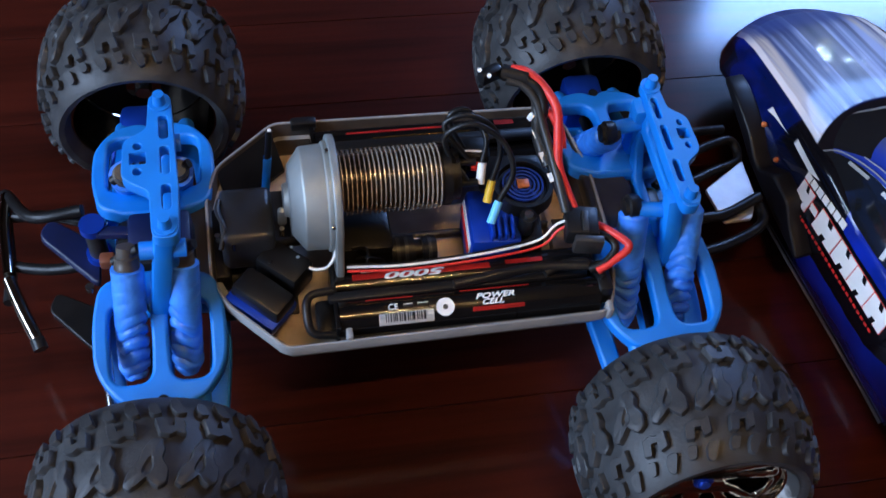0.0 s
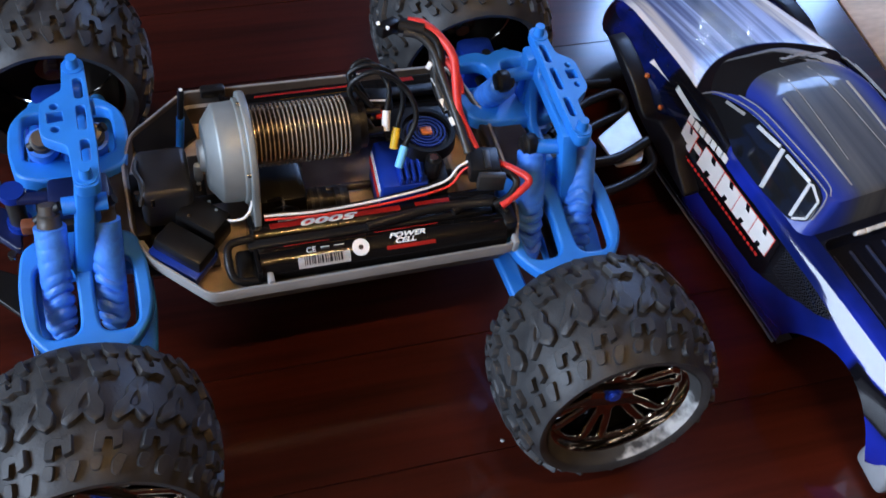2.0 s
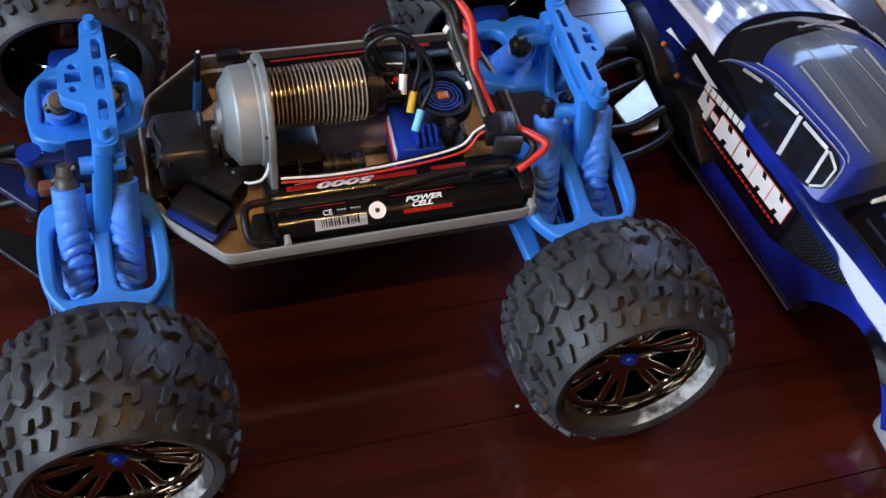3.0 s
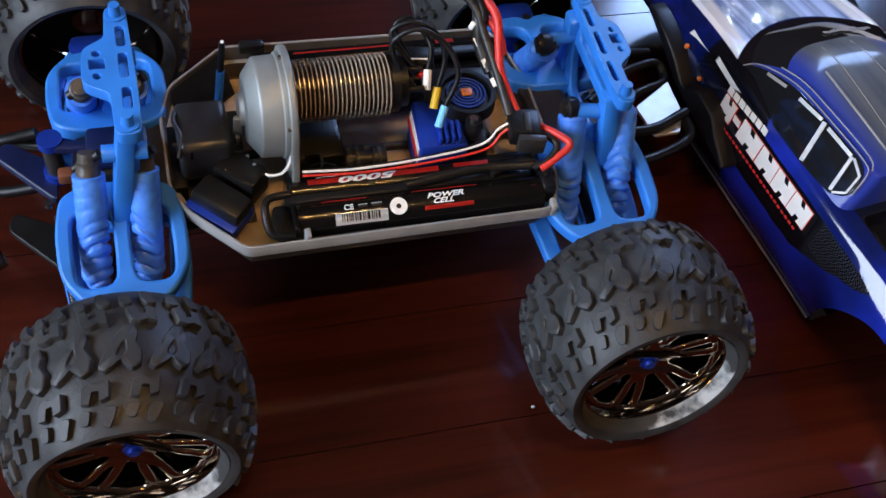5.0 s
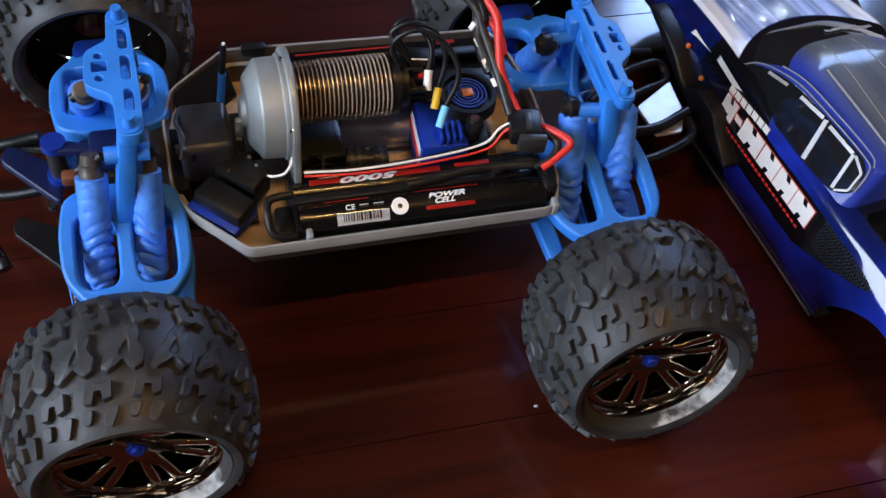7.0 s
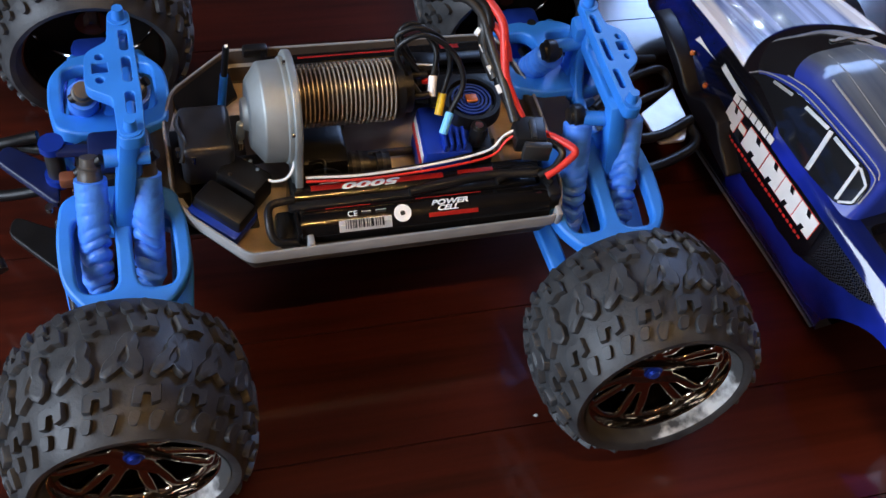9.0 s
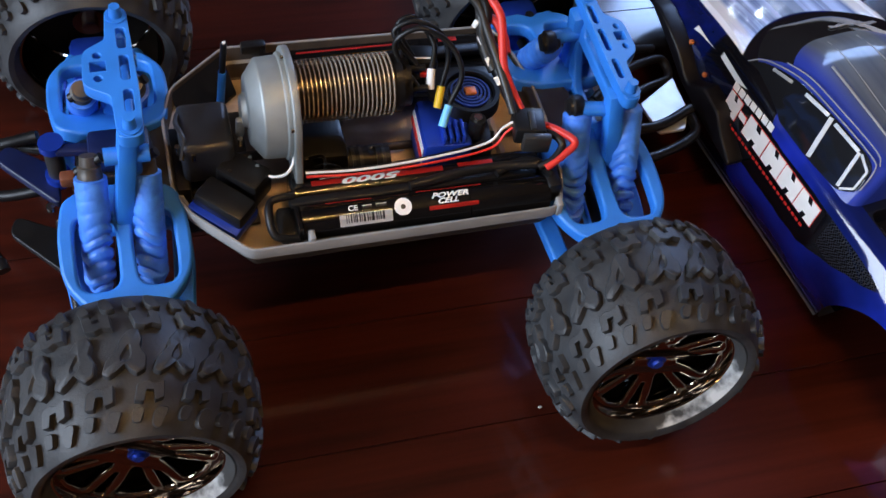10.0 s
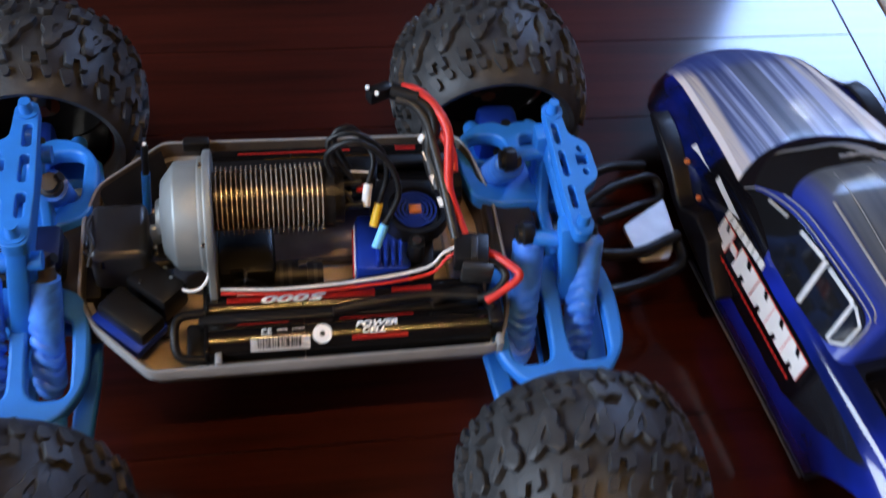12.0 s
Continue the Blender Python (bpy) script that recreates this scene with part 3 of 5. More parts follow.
def tyre_mesh():
    bm = turned(PROFILE + [(0.03, 0.0486), (0.026, 0.0488), (-0.026, 0.0475), (-0.03, 0.0455)], 84, closed=True)
    verts, faces, feet = [], [], []
    count = 17
    pitch = math.tau / count
    rnd = random.Random(7)
    for k in range(count):
        blocks = [(0.0, ARROW, 0.0044, 1, 0.0016, 0.98)]
        for side, shift in ((1, 0.5), (-1, 0.42)):
            blocks += [(shift, HOOK, 0.0042, side, 0.0, 0.92), (shift + 0.06 + rnd.uniform(-0.02, 0.02), KNOB, 0.0034, side, 0.0, 0.95), (shift - 0.46 + rnd.uniform(-0.02, 0.02), KNOB_SHORT, 0.0034, side, 0.0, 0.95)]
        for at, outline, high, side, dent, size in blocks:
            feet.append(len(verts))
            lug(verts, faces, (k + at) * pitch, outline, high, side, dent, size)
    me = bpy.data.meshes.new("lugs")
    me.from_pydata(verts, [], faces)
    old = bm.verts[:]
    old_at = np.array([v.co[:] for v in old])
    bm.from_mesh(me)
    bpy.data.meshes.remove(me)
    bm.verts.ensure_lookup_table()
    for i in feet:  # each block is moulded onto the carcass
        p = bm.verts[len(old) + i]
        bm.edges.new((p, old[int(np.argmin(((old_at - np.array(p.co[:])) ** 2).sum(1)))]))
    return bm


def spoke_face():
    """A wheel face with six windows and a slit in each spoke."""
    loops = [ring2(0, 0, 0.0462, 72)]
    for k in range(6):
        a = k * math.tau / 6
        loops.append(rounded([(r * math.cos(a + d), r * math.sin(a + d)) for r, d in ((0.0160, -0.13), (0.027, -0.20), (0.0405, -0.27), (0.0416, 0), (0.0405, 0.27), (0.027, 0.20), (0.0160, 0.13))], 0.003, 3))
        a += math.tau / 12
        loops.append(rounded([(r * math.cos(a + d), r * math.sin(a + d)) for r, d in ((0.0215, -0.035), (0.0405, -0.080), (0.0409, 0.0), (0.0405, 0.080), (0.0215, 0.035))], 0.0012, 3))
    me = plate(loops, 0.0064, 0.0019)
    for v in me.vertices:  # the spokes fall back a little towards the hub
        v.co.z -= 0.008 * (1 - math.hypot(v.co.x, v.co.y) / 0.046)
    return moved(me, laid((1, 0, 0), (0, 0, 1), (0, -0.0275, 0)))


def wheel_mesh():
    bm = turned([(-0.0345, 0.0472), (-0.036, 0.0466), (-0.0354, 0.0456), (-0.030, 0.0449), (-0.022, 0.044), (0.0, 0.045), (0.028, 0.0468), (0.032, 0.0476), (0.032, 0.0488), (-0.03, 0.0468)], 72, closed=True)
    bm.from_mesh(spoke_face())
    rod(bm, (0, -0.022, 0), (0, 0.0, 0), 0.012, 0.012, 24)
    return bm


wheel = part("wheel", wheel_mesh(), BLACK_CHROME, truck, "black-chromed wheel with six split spokes")
part("tyre", tyre_mesh(), RUBBER, wheel, "black rubber tyre with chunky arrow-shaped tread")
part("bead_ring", turned([(-0.0350, 0.0462), (-0.0390, 0.0476), (-0.0416, 0.0486), (-0.0440, 0.0508)], 96), DUSTY, wheel, "dusty grey sidewall ring")
part("inner_nut", rods(((0, -0.006, 0), (0, 0.006, 0), 0.006), seg=6), STEEL, wheel)
part("drum", turned([(-0.007, 0.0), (-0.007, 0.0438)], 48), BLACK, wheel)
nut = rod(bmesh.new(), (0, -0.018, 0), (0, -0.0265, 0), 0.0064, 0.0060, 6)
rod(nut, (0, -0.0265, 0), (0, -0.0285, 0), 0.0040, 0.0032, 16)
part("hub_nut", nut, BLUE_ALLOY, wheel, "blue anodised hex nut")
wheel.matrix_basis = pose(0.170, -0.169, 0.0785, -7) @ pose(0, 0, 0, 0, 12) @ Matrix.Scale(1.06, 4)
for x, y, spin, yaw, lean in ((-0.1625, -0.169, 40, 0, -2), (0.170, 0.169, 70, 180, -5), (-0.1625, 0.169, 20, 180, -2)):
    copy_thing(wheel, pose(x, y, 0.0785, 0, 0, yaw) @ pose(0, 0, 0, lean) @ pose(0, 0, 0, 0, spin, 0))

# chassis pan
RIM = [(-0.122, -0.03, 0.004), (-0.113, -0.052, 0.006), (-0.079, -0.0885, 0.006), (0.132, -0.0865, 0.010), (0.141, -0.06, 0.008), (0.146, -0.03, 0.006),
       (0.146, 0.03, 0.006), (0.138, 0.07, 0.008), (0.13, 0.0905, 0.010), (-0.072, 0.0935, 0.006), (-0.114, 0.058, 0.008), (-0.122, 0.03, 0.004)]


def pan_mesh():
    bm = bmesh.new()
    line = rounded(RIM, 0.006)

    def ring(inset, z):
        out = []
        for i, p in enumerate(line):
            t = (line[(i + 1) % len(line)] - line[i - 1]).normalized()
            out.append(bm.verts.new((p.x - t.y * inset, p.y + t.x * inset, z)))
        return out
    rings = [ring(0.013, 0.0865), (ring(0.009, 0.0885)), ring(0.0075, 0.1045), ring(0.0008, 0.1058), ring(0.0, 0.1068), ring(0.0, 0.1155), ring(0.0005, 0.1162), ring(0.0016, 0.1162), ring(0.0022, 0.1154),
             ring(0.0066, 0.094), ring(0.010, 0.0905)]
    for a, b in zip(rings, rings[1:]):
        for k in range(len(a)):
            bm.faces.new((a[k], a[(k + 1) % len(a)], b[(k + 1) % len(a)], b[k]))
    bm.faces.new(rings[0][::-1])
    top = bm.faces.new(rings[-1])
    for v in (*rings[-2], *rings[0], *rings[1]):  # inner wall dark with grime and shade, underside dark for the shadow below
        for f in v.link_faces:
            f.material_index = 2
    top.material_index = 1
    return bm


part("chassis_pan", pan_mesh(), [PAN, PAN_FLOOR, GRIME_SHADE], truck, "light grey nylon chassis tub with a dusty floor")
part("rear_tongue", moved(plate([rounded([(0.138, -0.035), (0.168, -0.014), (0.172, 0.012), (0.168, 0.03), (0.138, 0.04)], 0.006)], 0.012, 0.002), pose(0, 0, 0.108)), DARK_GREY, truck)
part("front_tongue", moved(plate([rounded([(-0.118, -0.036), (-0.15, -0.018), (-0.15, 0.018), (-0.118, 0.036)], 0.006)], 0.014, 0.002), pose(0, 0, 0.105)), DARK_GREY, truck)
part("front_tray", boxed((0.05, 0.1, 0.003), pose(-0.092, 0.0, 0.0925), 0.001), DARK_GREY, truck)
# ribs on the floor of the tub
for x, y, w, d in ((0.0, -0.005, 0.05, 0.004), (-0.02, 0.03, 0.05, 0.004), (0.112, 0.0, 0.004, 0.07)):
    part("pan_rib", boxed((w, d, 0.008), pose(x, y, 0.0945), 0.001), PAN_FLOOR, truck)


def suspension(xc, tx, end, hz):
    """One axle: bulkhead, tower, upper and lower arms, four shock absorbers. end is -1 at the front and 1 at the rear."""
    # bulkhead: gearbox between the arms
    part("gearbox", boxed((0.05, 0.038, 0.044 if end < 0 else 0.03), pose(xc, 0, 0.098 if end < 0 else 0.091), 0.006), BLACK, truck)
    if end < 0:
        part("gearbox_cap", boxed((0.04, 0.03, 0.012), pose(xc - 0.004 * end, 0, 0.125), 0.004), SKID_BLUE, truck)
    # tower: an upright frame across the truck with two legs
    outer = rounded([(-0.052, 0.186, 0.006), (-0.05, 0.2, 0.003), (-0.036, 0.2, 0.003), (-0.03, 0.178, 0.006), (0.03, 0.178, 0.006), (0.036, 0.2, 0.003), (0.05, 0.2, 0.003),
                     (0.052, 0.186, 0.006), (0.048, 0.15, 0.01), (0.034, 0.104, 0.004), (-0.034, 0.104, 0.004), (-0.048, 0.15, 0.01)], 0.005)
    tall = (hz - 0.104) / 0.096
    outer = [(y * 0.86, 0.104 + (z - 0.104) * tall) for y, z in outer]
    hole = rounded([(-0.034, 0.165), (0.034, 0.165), (0.03, 0.145), (0.018, 0.12), (-0.018, 0.12), (-0.03, 0.145)], 0.006)
    hole = [(y, 0.104 + (z - 0.104) * tall) for y, z in hole]
    tower = part("shock_tower", moved(plate([outer, hole], 0.007, 0.0018), laid((0, 1, 0), (0, 0, 1), (tx, 0, 0))), BLUE, truck, "blue nylon shock tower")
    for s in (-1, 1):
        part("tower_leg", boxed((0.012, 0.014, 0.088 * tall), pose(tx - 0.004 + 0.003 * end, s * 0.042, 0.104 + 0.048 * tall, s * 7, -8 * end), 0.003), BLUE, tower)
        if end > 0:
            part("shock_boss", rods(((tx - 0.024, s * 0.034, 0.1535), (tx + 0.004, s * 0.038, 0.1535), 0.0052)), BLUE, tower)
        else:
            part("shock_boss", rods(((tx - 0.018, s * 0.04, 0.166), (tx + 0.009, s * 0.04, 0.166), 0.0056)), BLUE, tower)
    # body mount: a slotted strip over the tower, with a windowed lug towards the truck's end
    strip = rounded([(-0.0075, -0.054, 0.006), (0.0075, -0.054, 0.006), (0.0085, -0.02), (0.0065, 0.054, 0.006), (-0.0065, 0.054, 0.006), (-0.0085, 0.027, 0.003), (-0.0225, 0.018, 0.005), (-0.024, -0.010, 0.006), (-0.0085, -0.020, 0.003)], 0.002)
    holes = [slot(0.0015, 0.027, 0.0056, 0.018), slot(0.0015, 0.002, 0.0056, 0.021), slot(0.0015, -0.025, 0.0056, 0.018),
             slot(-0.014, 0.0045, 0.0095, 0.0085, 0.001), ring2(-0.014, 0.0135, 0.0026), ring2(-0.0145, -0.0055, 0.0026)]
    mount = part("body_mount", moved(plate([strip, *holes], 0.009, 0.0005), Matrix.Translation((tx, 0, hz)) @ Matrix.Diagonal((-0.78 if end > 0 else 1, 1, 1, 1))), BLUE, truck, "blue slotted body mount strip")
    for s in (-1, 1):
        b = rod(bmesh.new(), (tx, s * 0.046, hz + 0.003), (tx, s * 0.046, hz + 0.0055), 0.0068, seg=20)
        rod(b, (tx, s * 0.046, hz + 0.005), (tx, s * 0.046, hz + 0.013), 0.0042, 0.0034, 14)
        part("mount_stud", b, BLUE, mount)
    for s in (-1, 1):
        # upper arm: a wide loop plate with two bays for the shocks, sloping down to the wheel
        out = rounded([(-0.038, 0.03, 0.008), (-0.0425, 0.055, 0.01), (-0.042, 0.088, 0.014), (-0.026, 0.109, 0.012), (-0.008, 0.112, 0.006), (0.0, 0.106, 0.006), (0.008, 0.112, 0.006), (0.026, 0.109, 0.012),
                       (0.042, 0.088, 0.014), (0.0425, 0.055, 0.01), (0.038, 0.03, 0.008), (0.02, 0.022, 0.004), (-0.02, 0.022, 0.004)], 0.008)
        bays = [rounded([(c - 0.0128, 0.044), (c + 0.0128, 0.044), (c + 0.0136, 0.07), (c + 0.0126, 0.0965, 0.010), (c - 0.0126, 0.0965, 0.010), (c - 0.0136, 0.07)], 0.008) for c in (-0.0187, 0.0187)]
        m = Matrix.Translation((xc, 0, 0.117)) @ pose(0, 0, 0, -s * 9) @ Matrix.Diagonal((1 if end > 0 else 0.96, s, 1, 1))
        arm = part("upper_arm", moved(plate([out, *bays], 0.011, 0.0022), m), BLUE, truck, "blue nylon suspension arm with two bays")
        for c in (-0.022, 0.022):
            part("pivot_ball", rods(((xc + c, s * 0.103, 0.098), (xc + c, s * 0.12, 0.088), 0.006)), BLUE, arm)
        part("pivot_pin", rods(((xc, s * 0.108, 0.094), (xc, s * 0.108, 0.106), 0.0035)), BLACK, arm)
        # lower arm
        low = rounded([(-0.042, 0.02), (-0.042, 0.06), (-0.034, 0.128, 0.008), (0.034, 0.128, 0.008), (0.042, 0.06), (0.042, 0.02)], 0.008)
        inner = [rounded([(-0.03, 0.03), (-0.004, 0.03), (-0.004, 0.105), (-0.024, 0.105)], 0.004), rounded([(0.004, 0.03), (0.03, 0.03), (0.024, 0.105), (0.004, 0.105)], 0.004)]
        m = Matrix.Translation((xc, 0, 0.078)) @ pose(0, 0, 0, -s * 8) @ Matrix.Diagonal((1, s, 1, 1))
        part("lower_arm", moved(plate([low, *inner], 0.009, 0.002), m), BLUE, truck, "blue nylon lower suspension arm")
        part("axle_carrier", boxed((0.03, 0.03, 0.045), pose(xc * 0.3 + (0.1675 * end) * 0.7, s * 0.122, 0.075), 0.006), BLUE_ALLOY, truck)
        part("drive_shaft", rods(((xc, s * 0.02, 0.09), (0.1675 * end, s * 0.13, 0.0735), 0.004)), BLACK, truck)
        for c in (-0.0185, 0.0195) if end > 0 else (-0.0165, 0.0165):
            shock(xc + c + 0.001, s)


def shock(x, s):
    """An upright shock absorber in a wrinkled sleeve, leaning outwards."""
    top, foot = Vector((x + 0.001, s * 0.031, 0.150)), Vector((x - 0.004, s * 0.078, 0.072))
    way = (foot - top)
    turn = Matrix.Translation(top) @ way.to_track_quat("Y", "Z").to_matrix().to_4x4()
    length, prof = way.length, []
    n, start = 120, 0.008 if x < 0 else -0.001
    for k in range(n + 1):
        t = k / n
        r = 0.0099 if x < 0 else 0.0099 * min(1.0, 0.62 + t * 7)
        r -= 0.0035 * max(0, t - 0.9) / 0.1
        prof.append((start + t * (length - 0.006 - start), r if k else 0.6 * r))
    bm = turned(prof, 48)
    for v in bm.verts:  # cloth folds that run aslant round the sleeve
        t = v.co.y / length
        a = math.atan2(v.co.z, v.co.x)
        bend = noise.noise(Vector((math.cos(a) * 0.8 + x * 31, v.co.y * 45, s * 3 + math.sin(a) * 0.8)))
        fold = (v.co.y / 0.0084 + 0.5 * bend + 0.28 * math.sin(2 * a + x * 90)) % 1.0
        deep = 0.10 + 0.90 * max(0.0, min(1.0, (t - 0.30) * 2.6))
        pinch = math.exp(-((fold - 0.5) / 0.17) ** 2)
        k = 1.02 - 0.40 * deep * max(0.1, 0.75 + 1.1 * bend) * pinch
        v.co.x *= k
        v.co.z *= k
    bmesh.ops.transform(bm, matrix=turn, verts=bm.verts)
    body = part("shock_absorber", bm, SLEEVE, truck, "shock absorber in a wrinkled blue sleeve")
    cap = turned([(-0.006, 0.0), (-0.006, 0.0055), (0.0, 0.006), (0.001, 0.0072), (0.005, 0.0072), (0.006, 0.0078), (0.009, 0.0078), (0.010, 0.0)], 24)
    bmesh.ops.transform(cap, matrix=turn, verts=cap.verts)
    part("shock_cap", cap, CAP if x < 0 else BLACK, body, "dark bronze-grey cap" if x < 0 else "black cap")
    if 0 < x < 0.17:  # rear shocks hang from a black bush on the tower's boss
        bush = turned([(0.004, 0.0), (0.004, 0.0070), (0.002, 0.0082), (-0.003, 0.0082), (-0.004, 0.0066), (-0.0062, 0.0060), (-0.0066, 0.0)], 28)
        bmesh.ops.transform(bush, matrix=Matrix.Translation(top + Vector((-0.002, 0, 0.003))) @ pose(0, 0, 0, 0, 0, -90), verts=bush.verts)
        part("shock_bush", bush, BLACK, body, "black rubber bush")
    half = Vector((0.008, 0, 0.006)) if x < 0 else Vector((0.004, 0, 0.003))
    pin = rods((top - half, top + half, 0.0032), seg=12)
    part("pivot_bolt", pin, BLACK, body)


suspension(-0.1545, -0.141, -1, 0.193)
suspension(0.170, 0.1785, 1, 0.176)

# motor: a black can in a stack of cooling fins
MY, MZ = 0.005, 0.156  # the motor's axis
motor = part("motor", rods(((-0.039, MY, MZ), (0.031, MY, MZ), 0.0182), seg=40), BLACK_ALLOY, truck, "black finned electric motor")


def fin_disc(x):
    """A thin cooling ring with a rounded rim."""
    bm = turned([(0.0, 0.015), (0.0, 0.0210), (0.0001, 0.02122), (0.0004, 0.02126), (0.0007, 0.02122), (0.0008, 0.0210), (0.0008, 0.015)], 56)
    bmesh.ops.transform(bm, matrix=Matrix.Translation((x, MY, MZ)) @ pose(0, 0, 0, 0, 0, -90), verts=bm.verts)
    return bm


for k in range(22):
    x = -0.0355 + k * 0.00298
    part("cooling_fin", fin_disc(x), FIN, motor)
bell = rods(((0.029, MY, MZ), (0.035, MY, MZ), 0.0195), ((0.035, MY, MZ), (0.041, MY, MZ), 0.0165), ((0.041, MY, MZ), (0.046, MY, MZ), 0.006), seg=36)
part("end_bell", bell, BLACK, motor)
for a in (0.4, 1.6, 2.8):
    c, s = math.cos(a) * 0.012, math.sin(a) * 0.012
    part("motor_terminal", rods(((0.039, MY + c, MZ + s), (0.052, MY + c, MZ + s), 0.0024)), BLACK, motor)

# gear cover
GY, GZ = 0.0, 0.15
prof = [(-0.036, 0.0), (-0.036, 0.0372), (-0.0378, 0.0376), (-0.0392, 0.0372), (-0.0400, 0.0356), (-0.0528, 0.0350), (-0.0540, 0.0346), (-0.0548, 0.0334), (-0.0612, 0.0246), (-0.0618, 0.0236), (-0.0621, 0.0215), (-0.0620, 0.0128), (-0.0628, 0.0118), (-0.0655, 0.011), (-0.066, 0.0095), (-0.066, 0.0)]
bm = turned([(y, r * 0.95) for y, r in prof], 56)
bmesh.ops.transform(bm, matrix=Matrix.Translation((0, GY, GZ)) @ pose(0, 0, 0, 0, 0, -90), verts=bm.verts)
for v in bm.verts:
    v.co.x = -abs(v.co.x) - 0.006
cover = part("gear_cover", bm, ALLOY, truck, "grey cast gear cover")
flange = [(GY + 0.0395 * math.cos(a), GZ + 0.0395 * math.sin(a)) for a in np.linspace(-0.35, math.pi * 1.02, 26)]
flange += [(-0.044, 0.13), (-0.046, 0.1), (-0.032, 0.098), (-0.028, 0.112), (0.02, 0.112), (0.03, 0.125)]
part("flange", moved(plate([flange], 0.005, 0.001), laid((0, 1, 0), (0, 0, 1), (-0.040, 0, 0))), ALLOY, cover)
for a in (0.35, 1.35, 2.75):
    y, z = GY + 0.037 * math.cos(a), GZ + 0.037 * math.sin(a)
    part("cover_screw", rods(((-0.0445, y, z), (-0.042, y, z), 0.0016), seg=10), STEEL, cover)
part("cover_rib", boxed((0.006, 0.005, 0.02), pose(-0.073, -0.006, 0.141, 10), 0.002), ALLOY, cover)
part("top_clamp", boxed((0.018, 0.008, 0.008), pose(-0.05, 0.09, 0.116, 0), 0.002), BLACK, truck)

# transmission under the motor
part("gearbox", boxed((0.036, 0.05, 0.03), pose(-0.02, 0.0, 0.107), 0.005), BLACK, truck)
gears = part("shift_gears", rods(((-0.004, -0.018, 0.106), (0.0275, -0.018, 0.106), 0.0070), seg=28), BLACK, truck, "dark gear shaft under the motor")
for x0, x1, r in ((-0.003, 0.012, 0.0105), (0.0175, 0.027, 0.0088)):
    part("gear_drum", rods(((x0, -0.018, 0.106), (x1, -0.018, 0.106), r), seg=28), BLACK, gears)
for x, r in ((0.0, 0.0112), (0.0055, 0.0112), (0.0215, 0.0094)):
    part("gear_ring", rods(((x, -0.018, 0.106), (x + 0.0022, -0.018, 0.106), r), seg=28), DARK_GREY, gears)
for dy in (0.0, 0.005):
    part("sensor_wire", tubed([(-0.028, -0.030 - dy, 0.120), (-0.020, -0.034 - dy, 0.127), (-0.012, -0.034 - dy, 0.122), (-0.008, -0.029, 0.108)], 0.0009, 6), BLACK, truck, "thin black wire")
part("drive_shaft", rods(((0.0, 0.0, 0.0955), (0.15, 0.0, 0.0955), 0.003)), DARK_GREY, truck)
part("drive_shaft", rods(((-0.03, 0.0, 0.104), (-0.15, 0.0, 0.1), 0.0035)), DARK_GREY, truck)

# speed controller
esc = part("speed_controller", boxed((0.034, 0.044, 0.04), pose(0.065, -0.014, 0.113, 0, 0, -4), 0.004), BLUE_ALLOY, truck, "blue electronic speed controller with a cooling fan")
part("terminal_block", boxed((0.015, 0.04, 0.036), pose(0.0905, -0.014, 0.109, 0, 0, -4), 0.003), BLACK, esc, "black terminal block")
for k in range(4):
    part("heat_sink_fin", boxed((0.0022, 0.016, 0.007), pose(0.0605 + k * 0.0045, -0.027, 0.1365, 0, 0, -4), 0.0006), BLUE_ALLOY, esc)
part("side_label", boxed((0.001, 0.036, 0.014), pose(0.0476, -0.0135, 0.12, 0, 0, -4)), WHITE, esc, "white and red printed label")
part("side_stripe", boxed((0.001, 0.036, 0.005), pose(0.0468, -0.0135, 0.119, 0, 0, -4)), RED, esc)
part("front_stripe", boxed((0.028, 0.001, 0.003), pose(0.064, -0.0362, 0.112, 0, 0, -4)), RED, esc)
FAN = Vector((0.087, 0.003, 0.143))
bm = turned([(-0.010, 0.0215), (0.0, 0.0205), (0.0, 0.0175), (-0.002, 0.0165), (-0.010, 0.0165)], 40, closed=True)
bmesh.ops.transform(bm, matrix=Matrix.Translation(FAN) @ pose(0, 0, 0, 90), verts=bm.verts)
fan = part("cooling_fan", bm, BLACK, esc, "black fan with a blue rotor")
rotor = rods((FAN + Vector((0, 0, -0.008)), FAN + Vector((0, 0, -0.003)), 0.0162), seg=32)
part("rotor", rotor, BLACK, fan)
for k in range(4):
    r = 0.0046 + 0.0027 * k
    bm = turned([(-0.0028, r), (-0.0012, r), (-0.0012, r + 0.0013), (-0.0028, r + 0.0013)], 40, closed=True)
    bmesh.ops.transform(bm, matrix=Matrix.Translation(FAN) @ pose(0, 0, 0, 90), verts=bm.verts)
    part("fan_ring", bm, FAN_BLUE, fan)
for k in range(4):
    c, s = math.cos(k * math.tau / 4 + 0.6), math.sin(k * math.tau / 4 + 0.6)
    part("fan_spoke", rods((FAN + Vector((0.005 * c, 0.005 * s, -0.0022)), FAN + Vector((0.0140 * c, 0.0140 * s, -0.0022)), 0.0007), seg=8), FAN_BLUE, fan)
part("fan_badge", boxed((0.008, 0.0065, 0.002), Matrix.Translation(FAN + Vector((0, 0, -0.001))), 0.0006), ORANGE, fan)
part("shroud", boxed((0.05, 0.03, 0.006), pose(0.084, 0.016, 0.136, 0, 0, -4), 0.003), BLACK, esc)
part("post", rods(((0.084, -0.026, 0.13), (0.084, -0.026, 0.146), 0.0055)), BLACK, esc)
